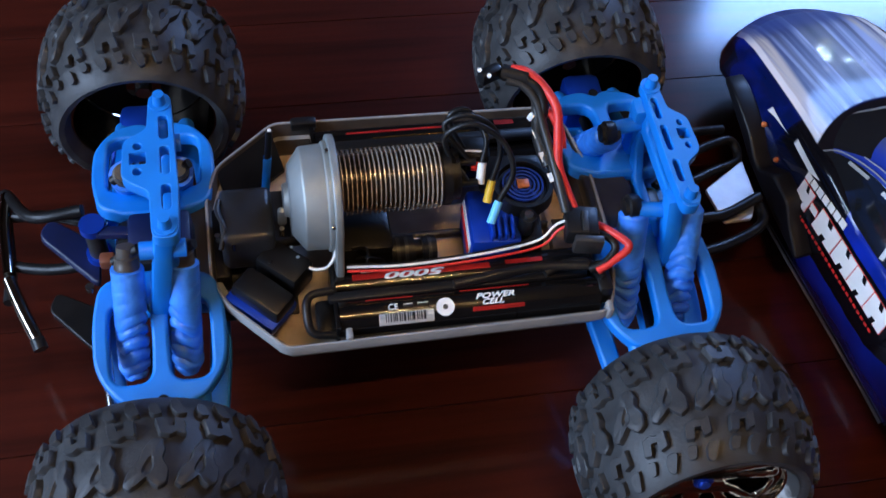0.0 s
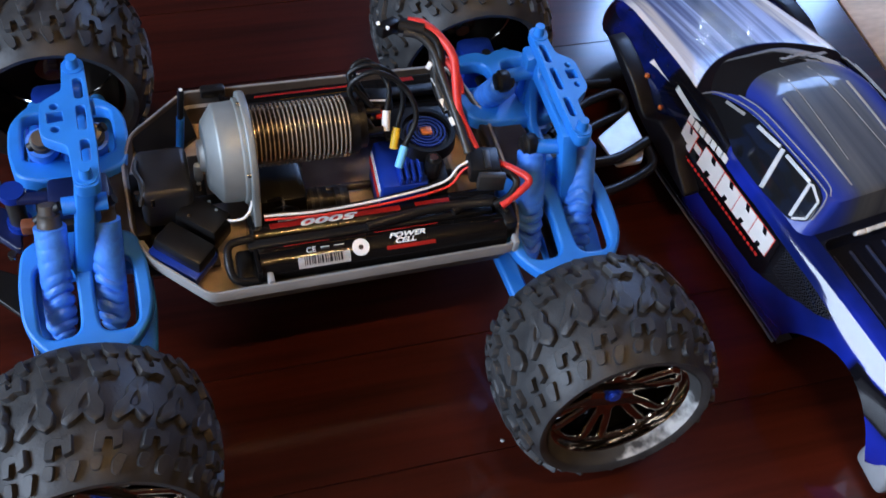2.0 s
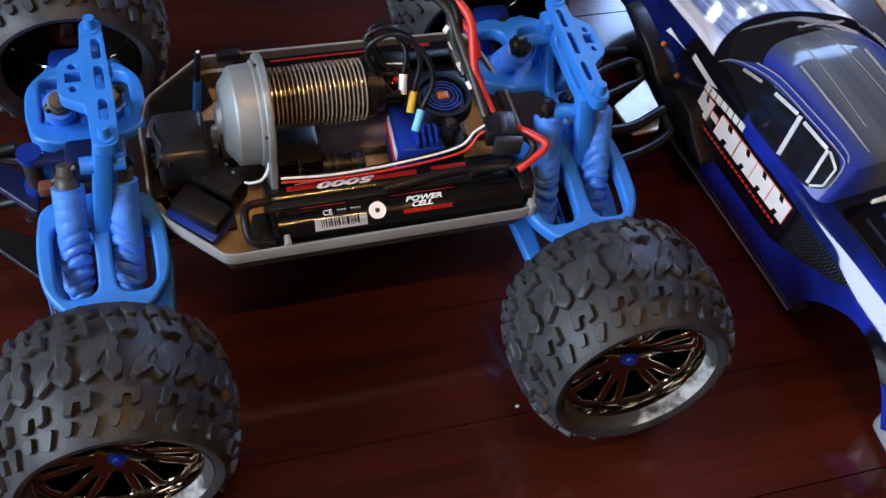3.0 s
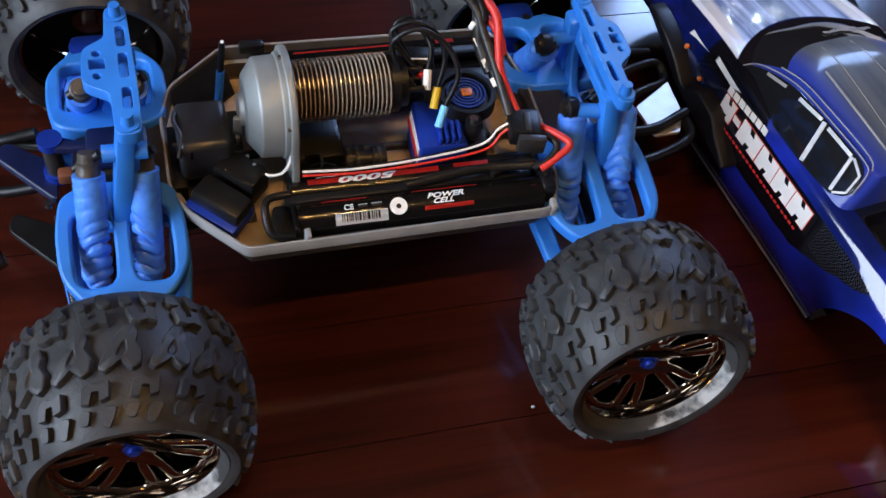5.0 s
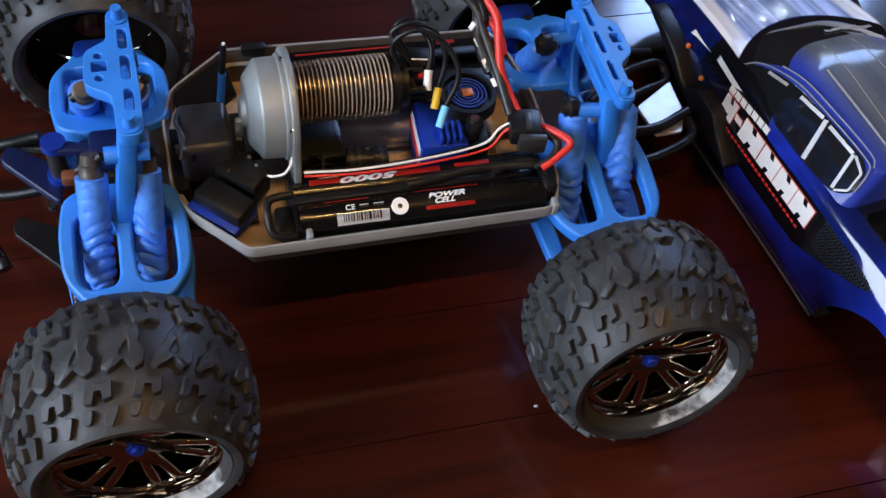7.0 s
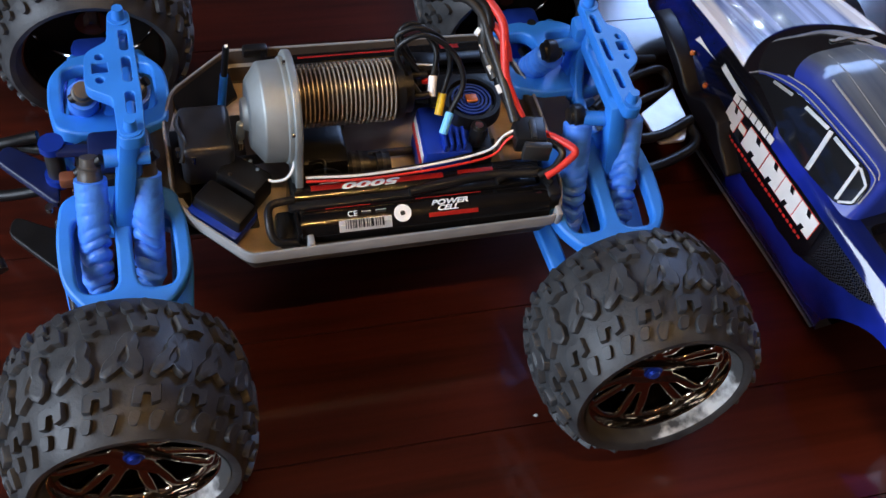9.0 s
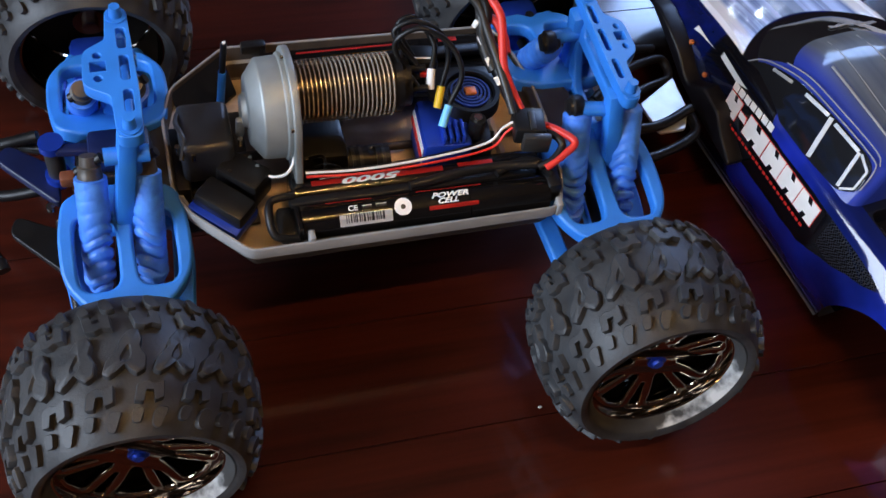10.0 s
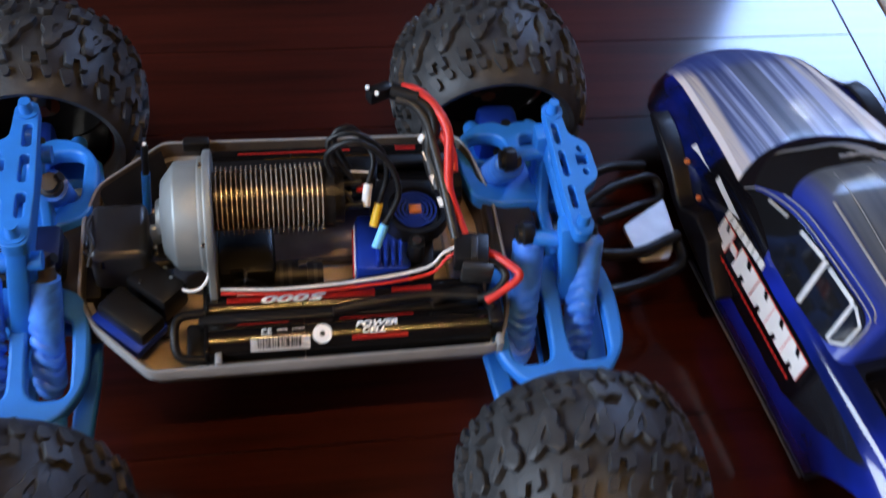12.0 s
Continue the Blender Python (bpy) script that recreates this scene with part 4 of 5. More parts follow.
part("post_screw", rods(((0.084, -0.026, 0.146), (0.084, -0.026, 0.1475), 0.0030)), STEEL, esc)

# leads from motor to controller
LEADS = [([(0.050, 0.012, 0.163), (0.040, 0.02, 0.178), (0.037, 0.027, 0.188), (0.047, 0.028, 0.192), (0.057, 0.022, 0.182), (0.0600, 0.0135, 0.176), (0.0560, 0.0030, 0.168)], WHITE, (0.0540, -0.0060, 0.158)),
         ([(0.050, 0.004, 0.166), (0.036, 0.014, 0.182), (0.033, 0.02, 0.19), (0.047, 0.019, 0.197), (0.063, 0.013, 0.189), (0.0675, 0.005, 0.175), (0.0625, -0.0035, 0.157)], YELLOW, (0.0588, -0.0125, 0.146)),
         ([(0.046, -0.006, 0.16), (0.034, 0.006, 0.176), (0.032, 0.011, 0.189), (0.048, 0.010, 0.199), (0.066, 0.002, 0.190), (0.073, -0.010, 0.174), (0.0645, -0.0185, 0.154)], SKY_BLUE, (0.0585, -0.028, 0.144))]
for pts, color, tip in LEADS:
    lead = part("motor_lead", tubed(pts, 0.0019), BLACK, truck, "black silicone cable")
    part("bullet_sleeve", rods((pts[-1], tip, 0.0029), seg=14), color, lead, "coloured heat-shrink sleeve")

housing = part("plug_housing", boxed((0.024, 0.018, 0.012), pose(0.051, 0.016, 0.164, 0, 0, -8), 0.003), BLACK, truck, "black lead housing with printed marks")
part("printed_bar", boxed((0.012, 0.0012, 0.0006), pose(0.052, 0.011, 0.1705, 0, 0, -8)), WHITE, housing)
part("printed_bar", boxed((0.008, 0.006, 0.004), pose(0.053, 0.0045, 0.163, 0, 0, -8), 0.001), RED, housing)

# wiring at the rear
part("battery_lead", tubed([(0.0740, 0.047, 0.2), (0.0850, 0.044, 0.201), (0.0960, 0.036, 0.197), (0.0990, 0.027, 0.188), (0.0961, 0.02, 0.176), (0.1007, 0.004, 0.166), (0.1049, -0.016, 0.158), (0.1100, -0.032, 0.15)], 0.0034), BLACK, truck, "black battery cable")
part("battery_lead", tubed([(0.0800, 0.05, 0.203), (0.0900, 0.045, 0.2035), (0.1000, 0.036, 0.198), (0.1060, 0.022, 0.192), (0.1055, 0.008, 0.180), (0.1052, -0.004, 0.168), (0.1094, -0.016, 0.158), (0.1140, -0.03, 0.15)], 0.003), RED_WIRE, truck, "red battery cable")
part("battery_lead", tubed([(0.0990, 0.03, 0.187), (0.1050, 0.024, 0.184), (0.1090, 0.015, 0.178), (0.1091, 0.006, 0.172)], 0.003), RED_WIRE, truck, "red battery cable")
part("battery_lead", tubed([(0.0760, 0.044, 0.199), (0.0860, 0.04, 0.198), (0.0940, 0.031, 0.192), (0.0975, 0.02, 0.182), (0.1011, 0.004, 0.172), (0.1043, -0.014, 0.162), (0.1070, -0.03, 0.152)], 0.003), DARK_GREY, truck, "grey printed cable")
part("cable_sleeve", tubed([(0.0960, 0.036, 0.193), (0.0955, 0.026, 0.183), (0.0959, 0.016, 0.171), (0.1000, 0.0, 0.163)], 0.0042), DARK_GREY, truck)
for k, (x, y, z) in enumerate(((0.0955, 0.027, 0.1865), (0.0947, 0.0175, 0.1755), (0.0977, 0.004, 0.168), (0.1009, -0.01, 0.1635))):
    part("cable_print", boxed((0.003, 0.006, 0.001), pose(x - 0.0015, y, z, 30, -20, 10)), WHITE, truck, "white printed marks")
part("white_tag", boxed((0.008, 0.004, 0.006), pose(0.093, 0.027, 0.182, 10, 20, 35), 0.001), WHITE, truck, "white connector tag")
plug = part("battery_plug", boxed((0.016, 0.008, 0.01), pose(0.066, 0.049, 0.2, 0, 0, 25), 0.002), BLACK, truck, "black plug with two metal contacts")
for d in (-0.0022, 0.0022):
    part("contact", rods(((0.0615 - 1.2 * d, 0.0460 + 1.2 * d, 0.2045), (0.0610 - 1.2 * d, 0.0450 + 1.2 * d, 0.2062), 0.0014), seg=12), WHITE, plug)
part("cable_wrap", rods(((0.0740, 0.05, 0.2005), (0.0900, 0.043, 0.2005), 0.0052)), BLACK, truck)
conn = part("connector_block", boxed((0.021, 0.022, 0.014), pose(0.116, -0.038, 0.147, 0, 0, -10), 0.002), BLACK, truck, "black battery connector")
part("connector_half", boxed((0.019, 0.006, 0.0145), pose(0.1175, -0.0525, 0.146, 0, 0, -10), 0.0015), DARK_GREY, conn)
part("connector_clip", boxed((0.004, 0.016, 0.002), pose(0.117, -0.04, 0.1545, 0, 0, -10), 0.0005), DARK_GREY, conn)
part("battery_lead", tubed([(0.126, -0.039, 0.148), (0.135, -0.0485, 0.15), (0.1425, -0.0585, 0.149), (0.134, -0.0635, 0.143), (0.122, -0.067, 0.136)], 0.0026), RED_WIRE, truck, "red battery cable")
part("battery_lead", tubed([(0.124, -0.044, 0.147), (0.131, -0.05, 0.148), (0.1345, -0.057, 0.146), (0.128, -0.063, 0.14), (0.118, -0.064, 0.134)], 0.0026), BLACK, truck, "black battery cable")
part("servo_lead", tubed([(-0.036, -0.042, 0.13), (0.002, -0.0445, 0.13), (0.05, -0.0425, 0.131), (0.088, -0.0385, 0.134), (0.1, -0.034, 0.143), (0.109, -0.033, 0.148)], 0.0009), WHITE, truck, "thin white and red servo cable")
part("servo_lead", tubed([(-0.036, -0.0445, 0.129), (0.002, -0.0472, 0.129), (0.05, -0.0452, 0.129), (0.09, -0.041, 0.131), (0.102, -0.0365, 0.141), (0.110, -0.036, 0.147)], 0.0009), RED_WIRE, truck, "thin white and red servo cable")
part("servo_lead", tubed([(-0.036, -0.0403, 0.129), (0.002, -0.0425, 0.129), (0.05, -0.0402, 0.129), (0.09, -0.034, 0.13)], 0.0013), BLACK, truck)
part("servo_lead", tubed([(-0.058, -0.012, 0.128), (-0.0485, -0.016, 0.14), (-0.043, -0.025, 0.141), (-0.0425, -0.034, 0.135), (-0.048, -0.039, 0.128), (-0.057, -0.037, 0.124), (-0.062, -0.030, 0.122)], 0.0010), WHITE, truck, "looped white servo cable")
part("servo_lead", tubed([(-0.03, -0.022, 0.12), (-0.022, -0.028, 0.128), (-0.022, -0.036, 0.124), (-0.03, -0.04, 0.118)], 0.0012), BLACK, truck)

# battery packs: two rows of cells in black wrap on each side of the tub


def battery_pack(side, label):
    """A shrink-wrapped pack of six cells; the wrap's end plate is the part that carries them."""
    pack = part("battery_pack", boxed((0.003, 0.048, 0.022), pose(-0.0455, side * 0.057, 0.112), 0.001), WRAP, truck, label)
    for y, z in ((CY, CZ), (IY, IZ)):
        for k in range(3):
            a = -0.044 + k * 0.0565
            bm = bmesh.new()
            rod(bm, (a, side * y, z), (a + 0.0560, side * y, z), 0.0125, seg=32)
            part("cell", bm, WRAP, pack)
    return pack


CY, CZ, IY, IZ = 0.0690, 0.1125, 0.0455, 0.1105


def on_cell(parent, name, material, x, a0, a1, w, side, y, z, r=0.01262, label=""):
    """A printed patch that follows a cell's round wrap, from angle a0 to a1 above the horizontal towards the outside."""
    bm = bmesh.new()
    rings = []
    for k in range(7):
        a = radians(a0 + (a1 - a0) * k / 6)
        rings.append([bm.verts.new((xx, side * (y + r * math.cos(a)), z + r * math.sin(a))) for xx in (x - w / 2, x + w / 2)])
    for p, q in zip(rings, rings[1:]):
        bm.faces.new((p[0], p[1], q[1], q[0]))
    bmesh.ops.solidify(bm, geom=bm.faces[:], thickness=0.0002)
    return part(name, bm, material, parent, label)


def on_cell_text(parent, text, material, x, a, size, y, z, flip=False, r=0.0129, lean=0.0, wide=1.0):
    a = radians(a)
    at = (x, -(y + r * math.cos(a)), z + r * math.sin(a))
    right, up = Vector((1, 0, 0)), Vector((0, math.sin(a), math.cos(a)))
    if flip:
        right, up = -right, -up
    bm = bmesh.new()
    bm.from_mesh(moved(lettering(text, size, 0.0004, lean), laid(right, up, at) @ Matrix.Diagonal((wide, 1, 1, 1))))
    bmesh.ops.remove_doubles(bm, verts=bm.verts, dist=1e-6)
    left = set(bm.verts)
    while left:  # one part for each letter
        island, edge = set(), [left.pop()]
        while edge:
            v = edge.pop()
            island.add(v)
            for e in v.link_edges:
                o = e.other_vert(v)
                if o in left:
                    left.discard(o)
                    edge.append(o)
        order = {v: i for i, v in enumerate(sorted(island, key=lambda v: v.index))}
        me = bpy.data.meshes.new("letter")
        me.from_pydata([tuple(v.co) for v in order], [], [[order[v] for v in f.verts] for f in bm.faces if f.verts[0] in order])
        part("letter", me, material, parent, smooth=False)
    bm.free()


near = battery_pack(-1, "black-wrapped battery pack with white and red print")
label_ob = on_cell(near, "barcode_label", BARCODE, -0.0025, 26, 62, 0.035, -1, CY, CZ, label="white label with a bar code")
rnd = random.Random(4)
x = -0.0155
while x < 0.0105:
    w = rnd.choice((0.0005, 0.0008, 0.0013))
    on_cell(label_ob, "barcode_bar", BLACK, x, 36, 60, w, -1, CY, CZ, 0.01285)
    x += w + rnd.choice((0.0005, 0.0009, 0.0012))
on_cell_text(near, "CE", WHITE, -0.0105, 78, 0.0055, CY, CZ)
for x, w in ((-0.001, 0.006), (0.0085, 0.007)):
    on_cell(near, "printed_bar", DARK_GREY, x, 74, 86, w, -1, CY, CZ)
    on_cell(near, "printed_bar", WHITE, x, 82, 85, w, -1, CY, CZ, 0.0128)
disc = rods(((0, 0, 0), (0, 0, 0.0004), 0.0058), seg=28)
ang = radians(64)
bmesh.ops.transform(disc, matrix=laid((1, 0, 0), (0, math.sin(ang), math.cos(ang)), (0.0225, -(CY + 0.0127 * math.cos(ang)), CZ + 0.0127 * math.sin(ang))), verts=disc.verts)
mark = part("round_mark", disc, WHITE, near, "round white printed mark")
dot = rods(((0, 0, 0.0004), (0, 0, 0.0006), 0.0017), seg=20)
bmesh.ops.transform(dot, matrix=laid((1, 0, 0), (0, math.sin(ang), math.cos(ang)), (0.0225, -(CY + 0.0127 * math.cos(ang)), CZ + 0.0127 * math.sin(ang))), verts=dot.verts)
part("mark_centre", dot, BLACK, mark)
on_cell_text(near, "POWER", WHITE, 0.055, 84, 0.0052, CY, CZ, lean=0.35, wide=1.4)
on_cell_text(near, "CELL", WHITE, 0.053, 66, 0.0049, CY, CZ, lean=0.35, wide=1.35)
on_cell(near, "printed_bar", RED, 0.057, 42, 55, 0.034, -1, CY, CZ)
on_cell(near, "printed_bar", RED, 0.056, 108, 114, 0.045, -1, CY, CZ)
on_cell(near, "printed_bar", RED, -0.012, 108, 113, 0.03, -1, CY, CZ)
on_cell(near, "gold_line", GOLD, 0.0, 96, 98, 0.07, -1, CY, CZ)
on_cell(near, "red_label", RED, 0.012, 78, 98, 0.09, -1, IY, IZ, label="red printed label")
on_cell_text(near, "5000", WHITE, 0.0085, 85, 0.0064, IY, IZ, True, lean=0.25, wide=3.0)
on_cell(near, "printed_bar", WHITE, -0.02, 100, 104, 0.014, -1, IY, IZ, 0.0128)
on_cell(near, "printed_bar", RED, 0.08, 84, 100, 0.025, -1, IY, IZ)
far = battery_pack(1, "black-wrapped battery pack with red print")
on_cell(far, "red_label", RED, 0.015, 78, 87, 0.075, 1, CY, CZ)
on_cell(far, "red_label", RED, 0.09, 70, 92, 0.014, 1, CY, CZ)
on_cell(far, "gold_line", GOLD, 0.03, 104, 108, 0.07, 1, CY, CZ)
on_cell(far, "printed_bar", WHITE, 0.06, 92, 97, 0.018, 1, IY, IZ)

# battery hold-downs and end clips
hold = part("battery_strap", boxed((0.17, 0.007, 0.005), pose(0.035, -0.0585, 0.122, 0, 0, 0.4), 0.002), BLACK, truck, "black plastic battery hold-down")
part("strap_clip", boxed((0.012, 0.024, 0.012), pose(-0.052, -0.064, 0.105), 0.003), BLACK, hold)
part("clip_loop", tubed([(-0.046, -0.079, 0.11), (-0.061, -0.078, 0.114), (-0.064, -0.068, 0.121), (-0.061, -0.057, 0.124), (-0.046, -0.055, 0.125)], 0.0027), BLACK, hold)
part("strap_clip", boxed((0.01, 0.024, 0.022), pose(0.129, -0.064, 0.116), 0.003), BLACK, hold)
part("battery_strap", boxed((0.17, 0.009, 0.006), pose(0.035, 0.058, 0.1255), 0.002), BLACK, truck, "black plastic battery hold-down")
part("battery_lead", tubed([(0.09, -0.06, 0.128), (0.105, -0.055, 0.13), (0.118, -0.058, 0.133), (0.128, -0.066, 0.128)], 0.003), BLACK, truck, "black battery cable")
part("battery_lead", tubed([(0.03, -0.061, 0.1275), (0.06, -0.058, 0.13), (0.09, -0.056, 0.13), (0.118, -0.061, 0.134)], 0.0032), BLACK, truck, "black battery cable")
part("clip_tab", boxed((0.004, 0.008, 0.012), pose(0.1305, -0.083, 0.113), 0.001), PAN, truck)
part("clip_tab", boxed((0.004, 0.008, 0.012), pose(-0.039, -0.083, 0.113), 0.001), PAN, truck)

# steering servo, receiver and small servo at the front of the tub
servo = part("steering_servo", boxed((0.034, 0.042, 0.036), pose(-0.0955, 0.0, 0.123), 0.005, 3), SERVO_GREY, truck, "dark blue-grey steering servo")
part("servo_cable", tubed([(-0.112, 0.012, 0.139), (-0.1135, 0.002, 0.1415), (-0.110, -0.012, 0.141), (-0.113, -0.022, 0.133)], 0.0016, 8), DARK_GREY, servo)
for x, y in ((-0.1145, -0.013), (-0.074, -0.012), (-0.105, -0.02), (-0.1, 0.02)):
    part("servo_screw", rods(((x, y, 0.13), (x, y, 0.1365), 0.0018), seg=10), STEEL, servo)
rx_at = pose(-0.0912, -0.0500, 0.1155, 0, 6, -42)
rx = part("receiver_box", boxed((0.038, 0.021, 0.012), rx_at @ pose(0, 0.002, 0.003), 0.003, taper=0.94), BLACK, truck, "small black receiver box on a blue base")
part("receiver_base", boxed((0.039, 0.027, 0.010), rx_at @ pose(0, 0, -0.006), 0.0025), BLUE_ALLOY, rx, "blue anodised base")
part("receiver_stripe", boxed((0.036, 0.0008, 0.0012), rx_at @ pose(0, -0.0135, -0.0075)), RED, rx)
part("shift_servo", boxed((0.032, 0.021, 0.022), pose(-0.0745, -0.0290, 0.115, 0, 0, -42), 0.003), BLACK, truck, "small black servo")
for x, y in ((-0.0835, -0.0300), (-0.0655, -0.0285), (-0.0690, -0.0205)):
    part("servo_screw", rods(((x, y, 0.125), (x, y, 0.1268), 0.0013), seg=10), STEEL, truck)
bm = bmesh.new()
ends = [(-0.1125, 0.0545, 0.1135), (-0.0735, 0.0875, 0.1135), (-0.066, 0.068, 0.094), (-0.106, 0.036, 0.094)]
hi, lo = [bm.verts.new(p) for p in ends], [bm.verts.new((x, y, z - 0.003)) for x, y, z in ends]
bm.faces.new(hi)
bm.faces.new(lo[::-1])
for k in range(4):
    bm.faces.new((hi[k], lo[k], lo[(k + 1) % 4], hi[(k + 1) % 4]))
part("side_cover", bm, BLACK, truck, "sloping black cover panel")
part("front_bulkhead", boxed((0.012, 0.056, 0.018), pose(-0.1145, 0.0, 0.1005), 0.003), BLACK, truck)
ant = part("antenna_tube", rods(((-0.0815, 0.0335, 0.115), (-0.0785, 0.034, 0.152), 0.0028), seg=12), BLUE, truck, "blue antenna tube with a black tip")
part("antenna_tip", rods(((-0.0785, 0.034, 0.15), (-0.0765, 0.035, 0.177), 0.0022), seg=12), BLACK, ant)
part("antenna_end", rods(((-0.0765, 0.035, 0.177), (-0.0764, 0.035, 0.1778), 0.0012), seg=12), WHITE, ant)

# front bumper and skid parts
bumper = part("front_bumper", tubed([(-0.205, 0.05, 0.09), (-0.24, 0.055, 0.08), (-0.262, 0.09, 0.062), (-0.262, 0.075, 0.06), (-0.257, 0.026, 0.06), (-0.257, -0.0, 0.06)], 0.0042), BLACK, truck, "black tubular front bumper")
part("bumper_bar", tubed([(-0.261, 0.088, 0.064), (-0.2615, 0.06, 0.064), (-0.257, 0.02, 0.064)], 0.0042), BLACK_CHROME, bumper, "black-chromed bumper bar")
part("bumper_bar", tubed([(-0.257, 0.016, 0.064), (-0.248, -0.008, 0.062), (-0.238, -0.031, 0.06)], 0.0045), BLACK_CHROME, bumper, "black-chromed bumper bar")
part("bumper_end", rods(((-0.2385, -0.03, 0.06), (-0.236, -0.037, 0.058), 0.0048)), BLACK, bumper)
part("bumper_brace", tubed([(-0.258, 0.03, 0.06), (-0.23, 0.02, 0.066), (-0.2, 0.015, 0.075)], 0.004), BLACK, bumper)
part("bumper_brace", tubed([(-0.256, 0.07, 0.062), (-0.23, 0.062, 0.07), (-0.2, 0.045, 0.08)], 0.004), BLACK, bumper)
part("skid_plate", moved(plate([rounded([(-0.195, -0.012), (-0.195, 0.022), (-0.228, 0.044), (-0.236, 0.03)], 0.008)], 0.006, 0.0015), pose(0, 0, 0.058, 0, 8, 0)), SKID_BLUE, truck, "dark blue skid plate")
post = part("steering_post", rods(((-0.193, 0.012, 0.085), (-0.193, 0.012, 0.122), 0.0062)), DARK_GREY, truck, "dark steering post with blue collars")
part("collar", rods(((-0.193, 0.012, 0.12), (-0.193, 0.012, 0.126), 0.0082)), BLUE_ALLOY, post)
part("collar", rods(((-0.193, 0.012, 0.086), (-0.193, 0.012, 0.094), 0.0085)), BLUE_ALLOY, post)
part("steering_link", boxed((0.03, 0.008, 0.006), pose(-0.176, 0.006, 0.122, 0, 0, -6), 0.002), SKID_BLUE, truck)
for x, y, z in ((-0.2, -0.012, 0.086), (-0.192, -0.026, 0.084), (-0.184, -0.02, 0.09), (-0.181, -0.012, 0.1)):
    part("screw_head", rods(((x, y, z), (x, y, z + 0.004), 0.003), seg=12), STEEL, truck)
part("orange_spacer", boxed((0.01, 0.009, 0.009), pose(-0.186, -0.004, 0.106), 0.002), RUST, truck)
part("tie_rod", rods(((-0.195, -0.02, 0.082), (-0.186, -0.12, 0.076), 0.0035)), STEEL, truck)
part("tie_rod", rods(((-0.195, 0.02, 0.082), (-0.186, 0.12, 0.076), 0.0035)), STEEL, truck)
part("skid_wing", moved(plate([rounded([(-0.19, -0.06), (-0.19, -0.02), (-0.225, 0.0), (-0.23, -0.014)], 0.006)], 0.005, 0.001), pose(0, 0, 0.066)), BLACK, truck)

# rear bumper
rb = part("rear_bumper", tubed([(0.205, 0.035, 0.08), (0.24, 0.062, 0.078), (0.268, 0.078, 0.070), (0.284, 0.083, 0.066), (0.2895, 0.077, 0.062), (0.286, 0.066, 0.060), (0.268, 0.060, 0.060), (0.235, 0.044, 0.066)], 0.0036), BLACK, truck, "black tubular rear bumper")
part("bumper_bar", tubed([(0.205, 0.012, 0.072), (0.252, 0.012, 0.067), (0.290, 0.027, 0.066)], 0.0042), BLACK, rb)
part("bumper_bar", tubed([(0.205, -0.022, 0.068), (0.248, -0.010, 0.058), (0.280, 0.002, 0.057), (0.291, 0.012, 0.058), (0.290, 0.028, 0.060)], 0.0042), BLACK, rb)
part("bumper_bar", tubed([(0.205, 0.05, 0.09), (0.24, 0.077, 0.085), (0.278, 0.090, 0.072)], 0.0036), BLACK, rb)
part("bumper_plate", moved(plate([rounded([(0.2520, 0.041), (0.2575, 0.009), (0.280, 0.010), (0.2900, 0.030), (0.2905, 0.0655)], 0.003)], 0.003, 0.0008), pose(0, 0, 0.0605)), BRUSHED, rb, "bright metal bumper plate")

# ---- the body shell, standing on the floor beside the chassis ----
shell = thing("truck_body_shell", "glossy blue, black and silver plastic pickup body shell", "toy truck body", Matrix.Translation((0.4122, -0.019, 0)) @ pose(0, 0, 0, 0, 0, 98.4))

# stations along the shell: x, sill half width, height of the top, half width of the top edge
STATIONS = [(0.2470, 0.066, 0.042, 0.056), (0.2455, 0.071, 0.057, 0.058), (0.2395, 0.075, 0.068, 0.0590), (0.226, 0.0775, 0.0768, 0.0595), (0.204, 0.079, 0.0838, 0.0605), (0.187, 0.079, 0.0870, 0.0612), (0.170, 0.079, 0.0901, 0.0620), (0.155, 0.079, 0.0927, 0.0632),
            (0.140, 0.079, 0.0951, 0.0645), (0.125, 0.079, 0.0975, 0.0662), (0.110, 0.079, 0.0997, 0.0680), (0.085, 0.079, 0.1030, 0.0695), (0.055, 0.079, 0.1050, 0.070), (0.0, 0.079, 0.0985, 0.0705), (-0.05, 0.079, 0.0975, 0.071), (-0.1, 0.080, 0.0970, 0.0715),
            (-0.14, 0.082, 0.0970, 0.0715), (-0.19, 0.082, 0.0960, 0.071), (-0.225, 0.080, 0.0945, 0.070), (-0.242, 0.077, 0.0920, 0.067), (-0.249, 0.074, 0.0860, 0.064), (-0.251, 0.072, 0.070, 0.062)]


def shell_section(x, sill, top, edge):
    """Half a cross-section, from the sill up to the middle of the top."""
    swell = 0.005 * math.exp(-((x + 0.160) / 0.045) ** 2)
    k = sill / 0.079
    swell += 0.006 * math.exp(-((x - 0.175) / 0.045) ** 2)
    pts = [(sill - 0.003, 0.002), (sill, 0.006), (0.0822 * k, 0.014), (0.0860 * k + swell, 0.030), (0.0870 * k + swell, 0.048), (0.0862 * k + swell, 0.062), (0.0828 * k + 0.4 * swell, 0.079),
           (edge + 0.0085, top - 0.0075), (edge + 0.0035, top - 0.0015), (edge - 0.003, top + 0.001), (edge * 0.62, top + 0.003), (edge * 0.28, top + 0.004), (0, top + 0.0045)]
    return [(y, min(z, top + (0 if i > 6 else -0.009 - 0.001 * (6 - i)))) for i, (y, z) in enumerate(pts)]


